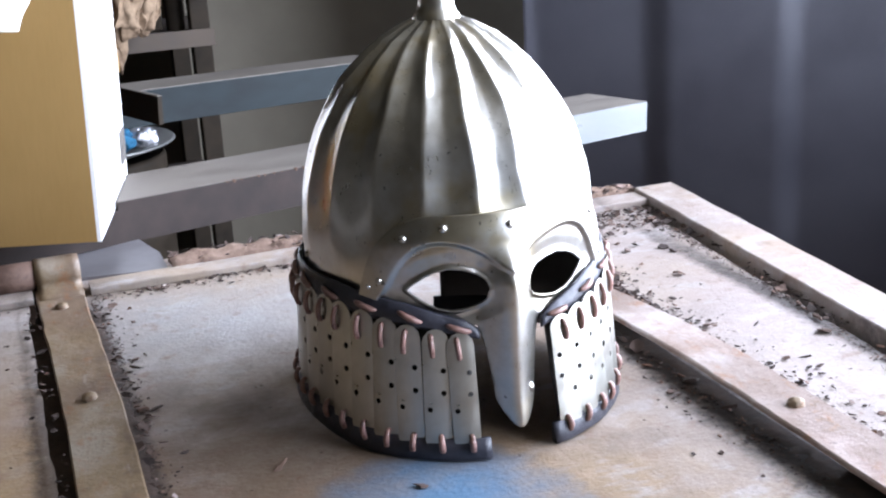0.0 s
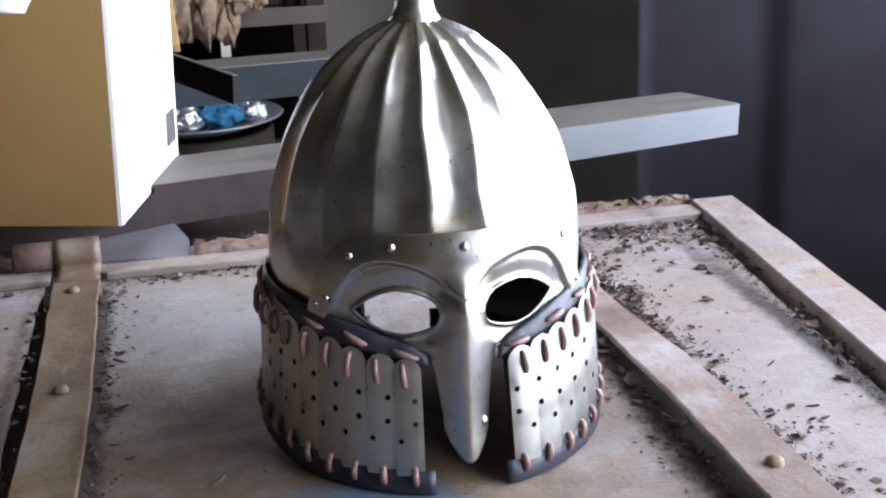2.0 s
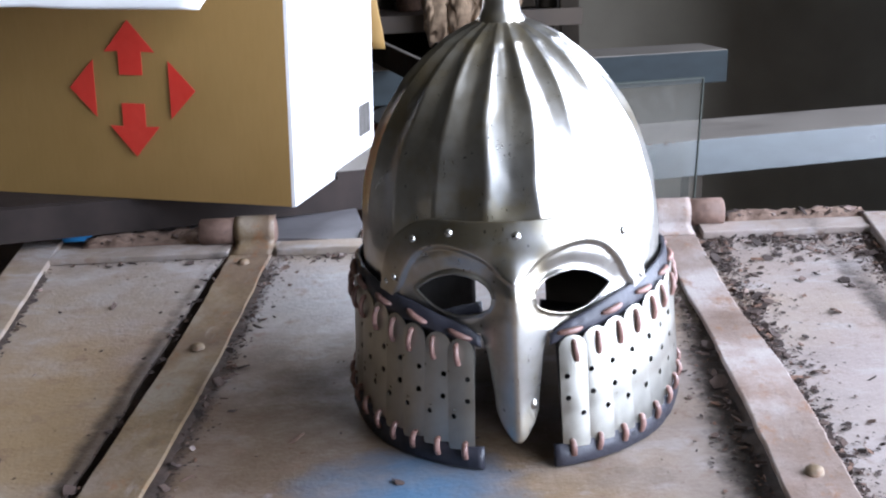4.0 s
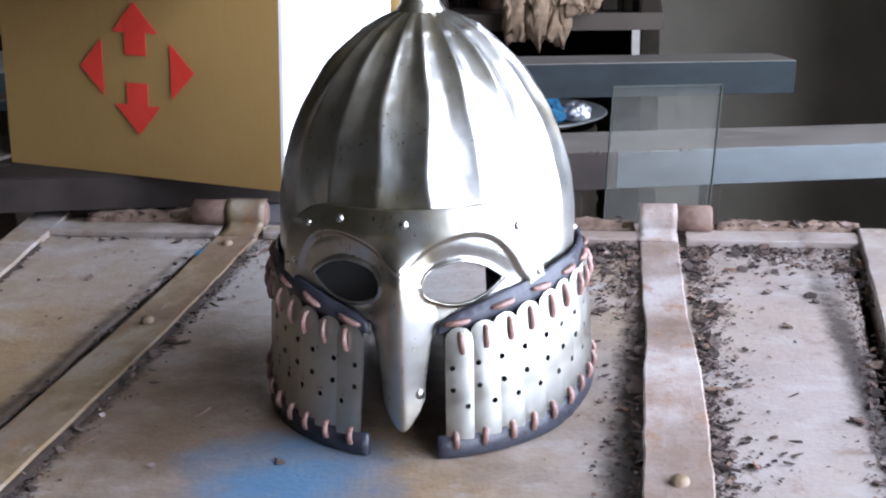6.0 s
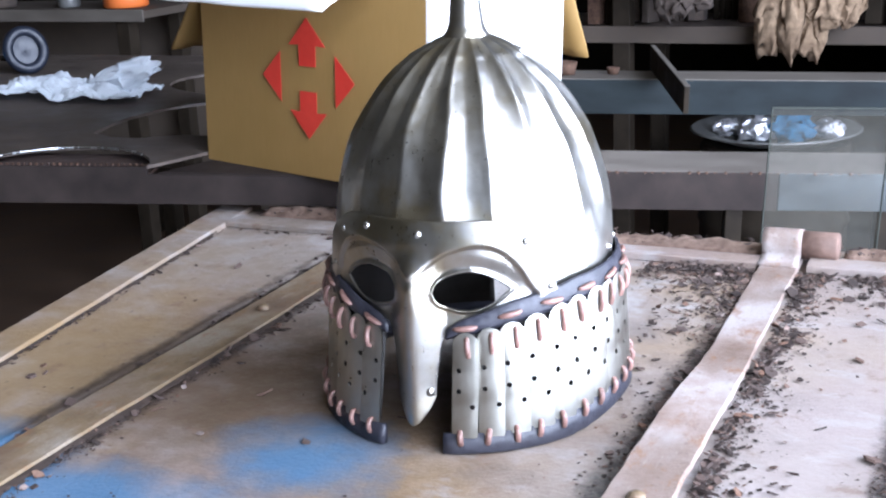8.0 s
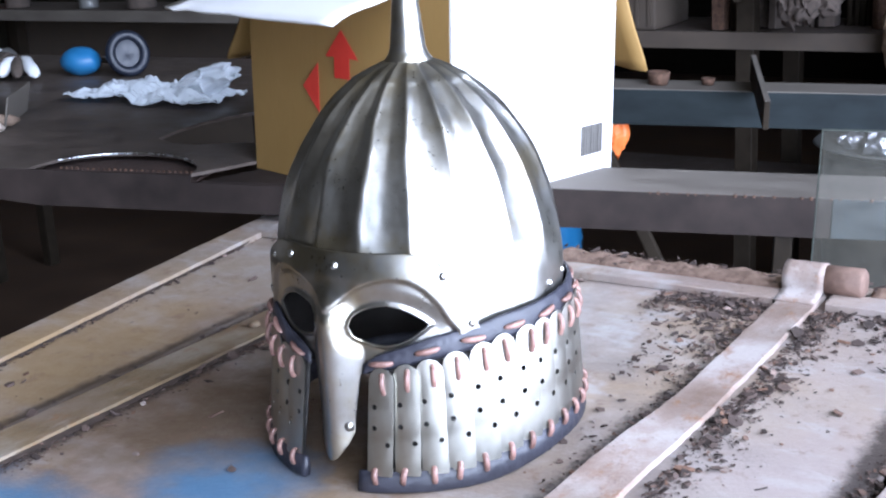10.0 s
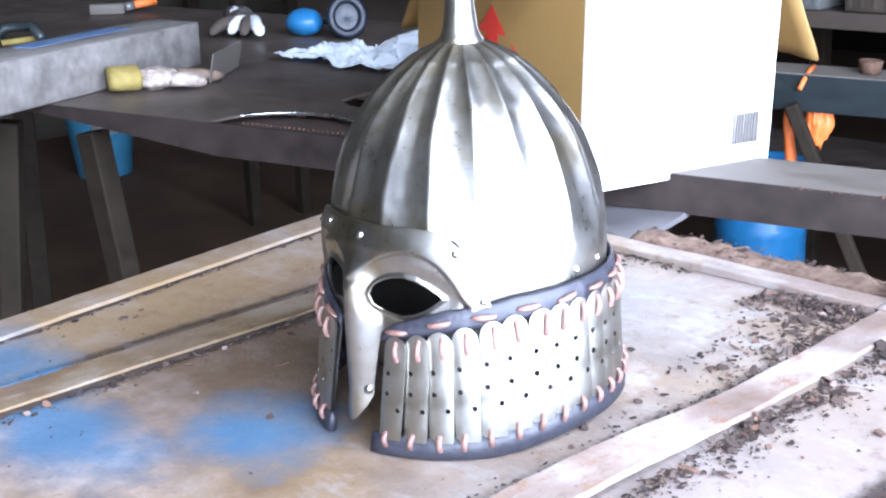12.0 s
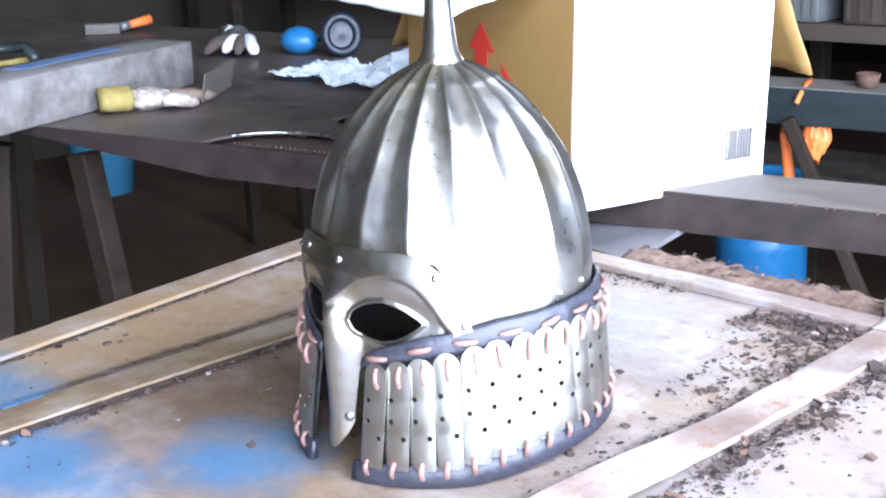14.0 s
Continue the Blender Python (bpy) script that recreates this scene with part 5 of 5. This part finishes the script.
def side_shelf():
    """A low work shelf against the back with odd tins on it."""
    p = empty("work_shelf", (-2.03, 2.70, FLOOR), "dusty brown work shelf at the back of the shed", "shelf")
    part("board", bmbox(-0.67, 0.68, -0.14, 0.14, 0.885, 0.905, bev=0.002), BROWNBOX, p, smooth=False)
    part("front_edge", bmbox(-0.67, 0.68, -0.146, -0.1405, 0.878, 0.909, bev=0.001), GALVTOP, p, smooth=False)
    for x in (-0.63, 0.60):
        for y in (-0.11, 0.11):
            part("leg", bmbox(x - 0.02, x + 0.02, y - 0.02, y + 0.02, 0, 0.8845, bev=0.002), DARKPAINT, p, smooth=False)
    part("back_panel", bmbox(-0.67, 0.68, 0.141, 0.146, 0.45, 0.88), BROWNBOX, p, smooth=False)
    for x, r, h, material, name, label in ((-0.62, 0.05, 0.06, INKRED, "red_tin", "small red tin on the work shelf"), (-0.42, 0.04, 0.035, DARKRAG, "old_tin", "dark squat tin on the work shelf"), (-0.10, 0.03, 0.03, PALE, "old_tin", "pale squat tin on the work shelf"), (0.12, 0.045, 0.04, DARKRAG, "old_tin", "dark squat tin on the work shelf"), (0.36, 0.03, 0.045, PALE, "old_tin", "pale squat tin on the work shelf"), (0.55, 0.06, 0.05, ORANGE, "orange_tub", "orange plastic tub on the work shelf")):
        q = empty(name, (-2.03 + x, 2.66, FLOOR + 0.9055), label, "tin", "tins on the work shelf")
        bm = bmesh.new()
        lathe(bm, [(0.0001, 0), (r * 0.9, 0), (r, 0.004), (r * 0.96, h * 0.5), (r, h * 0.92), (r * 1.04, h), (r * 0.94, h), (r * 0.9, h * 0.8), (0.0001, h * 0.78)], 20)
        part("body", bm, material, q)
    return p


side_shelf()


def bucket(at):
    p = empty("bucket", at, "blue plastic bucket with a white label on the floor", "bucket")
    bm = bmesh.new()
    lathe(bm, [(0.0001, 0), (0.115, 0), (0.145, 0.27), (0.152, 0.272), (0.152, 0.285), (0.138, 0.285), (0.11, 0.01), (0.0001, 0.01)], 36)
    part("body", bm, BUCKET, p)
    bm = bmesh.new()
    grid(bm, [[((0.117 + 0.03 * z / 0.27) * math.cos(a) * 1.012, (0.117 + 0.03 * z / 0.27) * math.sin(a) * 1.012, z) for z in (0.19, 0.255)] for a in np.linspace(-0.75, 0.25, 16)])
    bmesh.ops.solidify(bm, geom=bm.faces[:], thickness=0.001)
    part("label", bm, WHITEP, p, "white paper label")
    return p


bucket((-3.88, 2.66, FLOOR))


def orange_cable():
    p = on_bench("orange_bag", 0.012, 0.66, "orange plastic bag hanging behind the bench channel", "bag", w=-0.02)
    blob("body", p, ORANGE, (0.021, 0.012, 0.040), (0.030, 0.075, -0.060), 3, 0.35, 2.4, 4)
    part("tail", tube(bmesh.new(), [(-0.022, 0.07, -0.02), (-0.020, 0.07, -0.06), (-0.008, 0.07, -0.13), (0.012, 0.07, -0.20)], [0.004, 0.008, 0.010, 0.006], 8), ORANGE, p)
    part("strap", tube(bmesh.new(), [(0, 0.035, 0.0), (0.004, 0.05, 0.014), (0.006, 0.09, 0.0235), (0.006, 0.13, 0.0235)], 0.004, 8), ORANGE, p)
    return p


orange_cable()


def far_bench():
    p = empty("side_table", (-3.6, 3.9, FLOOR), "dark workshop table in the back of the shed", "table")
    part("top", bmbox(-1.0, 1.6, -0.4, 0.4, 0.86, 0.90, bev=0.003), BLACKSTEEL, p, smooth=False)
    for x in (-0.9, 0.3, 1.45):
        for y in (-0.35, 0.35):
            part("leg", bmbox(x - 0.03, x + 0.03, y - 0.03, y + 0.03, 0, 0.86, bev=0.003), DARKPAINT, p, smooth=False)
    for x, h in ((-0.6, 1.5), (-0.35, 1.7), (0.05, 1.6)):
        part("upright", bmbox(x - 0.03, x + 0.03, 0.36, 0.40, 0.9005, h, bev=0.003), GALVTOP, p, smooth=False)
    return p


far_bench()


# ---- rust flakes and grit on the door ----
def flakes():
    rnd = random.Random(11)
    V, Fc = [], []

    def one(x, y, z, s):
        n = rnd.randint(4, 6)
        a0 = rnd.uniform(0, 6.28)
        tilt = Euler((rnd.gauss(0, 0.35), rnd.gauss(0, 0.35), rnd.uniform(0, 6.28))).to_matrix()
        b = len(V)
        st = rnd.choice((0.18, 0.4, 0.6, 0.8, 1.0))
        th = s * rnd.uniform(0.12, 0.35)
        for top in (0, 1):
            for k in range(n):
                a = a0 + 6.283 * k / n
                q = tilt @ Vector((s * math.cos(a) * rnd.uniform(0.7, 1.1), st * s * math.sin(a) * rnd.uniform(0.7, 1.1), th * top))
                V.append((x + q.x, y + q.y, max(0.0002, z + q.z)))
        Fc.append(tuple(range(b + n, b + 2 * n)))
        for k in range(n):
            Fc.append((b + k, b + (k + 1) % n, b + n + (k + 1) % n, b + n + k))

    def size():
        return min(0.0072, 0.0010 * math.exp(rnd.gauss(0.38, 0.62)))

    def strip(n, f, y0, y1, spread, side):
        for _ in range(n):
            y = rnd.uniform(y0, y1)
            if noise.noise(Vector((y * 9, f(y) * 5, 3))) < rnd.uniform(-0.6, 0.25):
                continue
            one(f(y) + side * abs(rnd.gauss(0, spread)), y, 0.0, size())

    strip(700, lambda y: 0.053, 0.5, 1.15, 0.010, 1)
    strip(160, lambda y: 0.006, 0.5, 1.15, 0.007, -1)
    strip(1000, lambda y: 0.484, 0.55, 1.15, 0.022, 1)
    strip(380, lambda y: 0.442, 0.62, 1.15, 0.018, -1)
    strip(700, lambda y: xr(y) - 0.047, 0.55, 1.15, 0.012, -1)
    strip(250, lambda y: xl(y) + 0.044, 0.55, 1.15, 0.004, 1)
    def grit(n, f, y0, y1, spread, side):
        for _ in range(n):
            y = rnd.uniform(y0, y1)
            if noise.noise(Vector((y * 7, f(y) * 5, 6))) > rnd.uniform(-0.7, 0.3):
                one(f(y) + side * abs(rnd.gauss(0, spread)), y, 0.0, rnd.uniform(0.0006, 0.0016))

    grit(800, lambda y: 0.442, 0.5, 1.15, 0.008, -1)
    grit(1500, lambda y: 0.484, 0.5, 1.15, 0.012, 1)
    grit(1500, lambda y: 0.053, 0.45, 1.15, 0.006, 1)
    grit(1800, lambda y: xr(y) - 0.060, 0.5, 1.15, 0.008, -1)
    for n, x0, x1, sp in ((420, 0.06, 0.25, 0.010), (1000, 0.33, 0.44, 0.035), (1400, 0.48, 0.66, 0.035), (60, -0.16, 0.0, 0.006)):
        for _ in range(n):
            x = rnd.uniform(x0, x1)
            y = 1.150 - abs(rnd.gauss(0, sp))
            if noise.noise(Vector((x * 22, y * 22, 1))) > rnd.uniform(-0.5, 0.4) - 0.1:
                one(x, y, 0.0, size())
    for _ in range(520):
        x, y = rnd.uniform(-0.15, 0.66), rnd.uniform(0.45, 1.14)
        if noise.noise(Vector((x * 7, y * 7, 8))) > rnd.uniform(-0.4, 0.4):
            one(x, y, 0.0, size() * rnd.choice((0.6, 0.8, 1.0, 1.6)))
    for _ in range(26):
        x, y = rnd.uniform(0.40, 0.62), rnd.uniform(0.66, 1.12)
        if not 0.435 < x < 0.49:
            one(x, y, 0.0, rnd.uniform(0.004, 0.007))
    for n, x0, x1, y0, y1, h in ((260, 0.14, 0.44, 1.19, 1.235, 0.007), (160, 0.49, 0.66, 1.19, 1.22, 0.009), (70, -0.16, 0.0, 1.19, 1.25, 0.008)):
        for _ in range(n):
            one(rnd.uniform(x0, x1), rnd.uniform(y0, y1), h, size() * 1.3)
    # coarse crust packed along the lifted edge of the strap
    for _ in range(380):
        y = rnd.uniform(0.45, 1.02)
        if noise.noise(Vector((y * 13, 2, 9))) > rnd.uniform(-0.5, 0.35):
            x = 0.487 + abs(rnd.gauss(0, 0.006))
            one(x, y, max(0, rnd.uniform(0, 0.012) * sm(1.02, 0.8, y) - (x - 0.487) * 0.6), rnd.uniform(0.0014, 0.0042))
    # heaps swept against the strap, the far bar and the side bar
    for n, x0, x1, y0, y1, top in ((700, 0.485, 0.500, 0.55, 0.92, 0.006), (500, 0.485, 0.520, 0.92, 1.14, 0.004), (520, 0.375, 0.440, 0.93, 1.15, 0.002), (420, 0.49, 0.66, 1.09, 1.15, 0.004), (260, 0.34, 0.44, 1.11, 1.15, 0.004), (320, 0.435, 0.442, 0.60, 1.15, 0.003)):
        for _ in range(n):
            x, y = rnd.uniform(x0, x1), rnd.uniform(y0, y1)
            if noise.noise(Vector((x * 30, y * 14, 5))) > rnd.uniform(-0.45, 0.25):
                one(x, y, rnd.uniform(0, top) * (1 - (x - x0) / (x1 - x0)) if x0 > 0.48 else rnd.uniform(0, top), size() * 1.15)
    me = bpy.data.meshes.new("rust_flakes")
    me.from_pydata(V, [], Fc)
    me.materials.append(FLAKE)
    tagged(new("rust_flakes", me), "dark rust flakes and grit scattered on the door", "rust flakes", kind="stuff")


flakes()
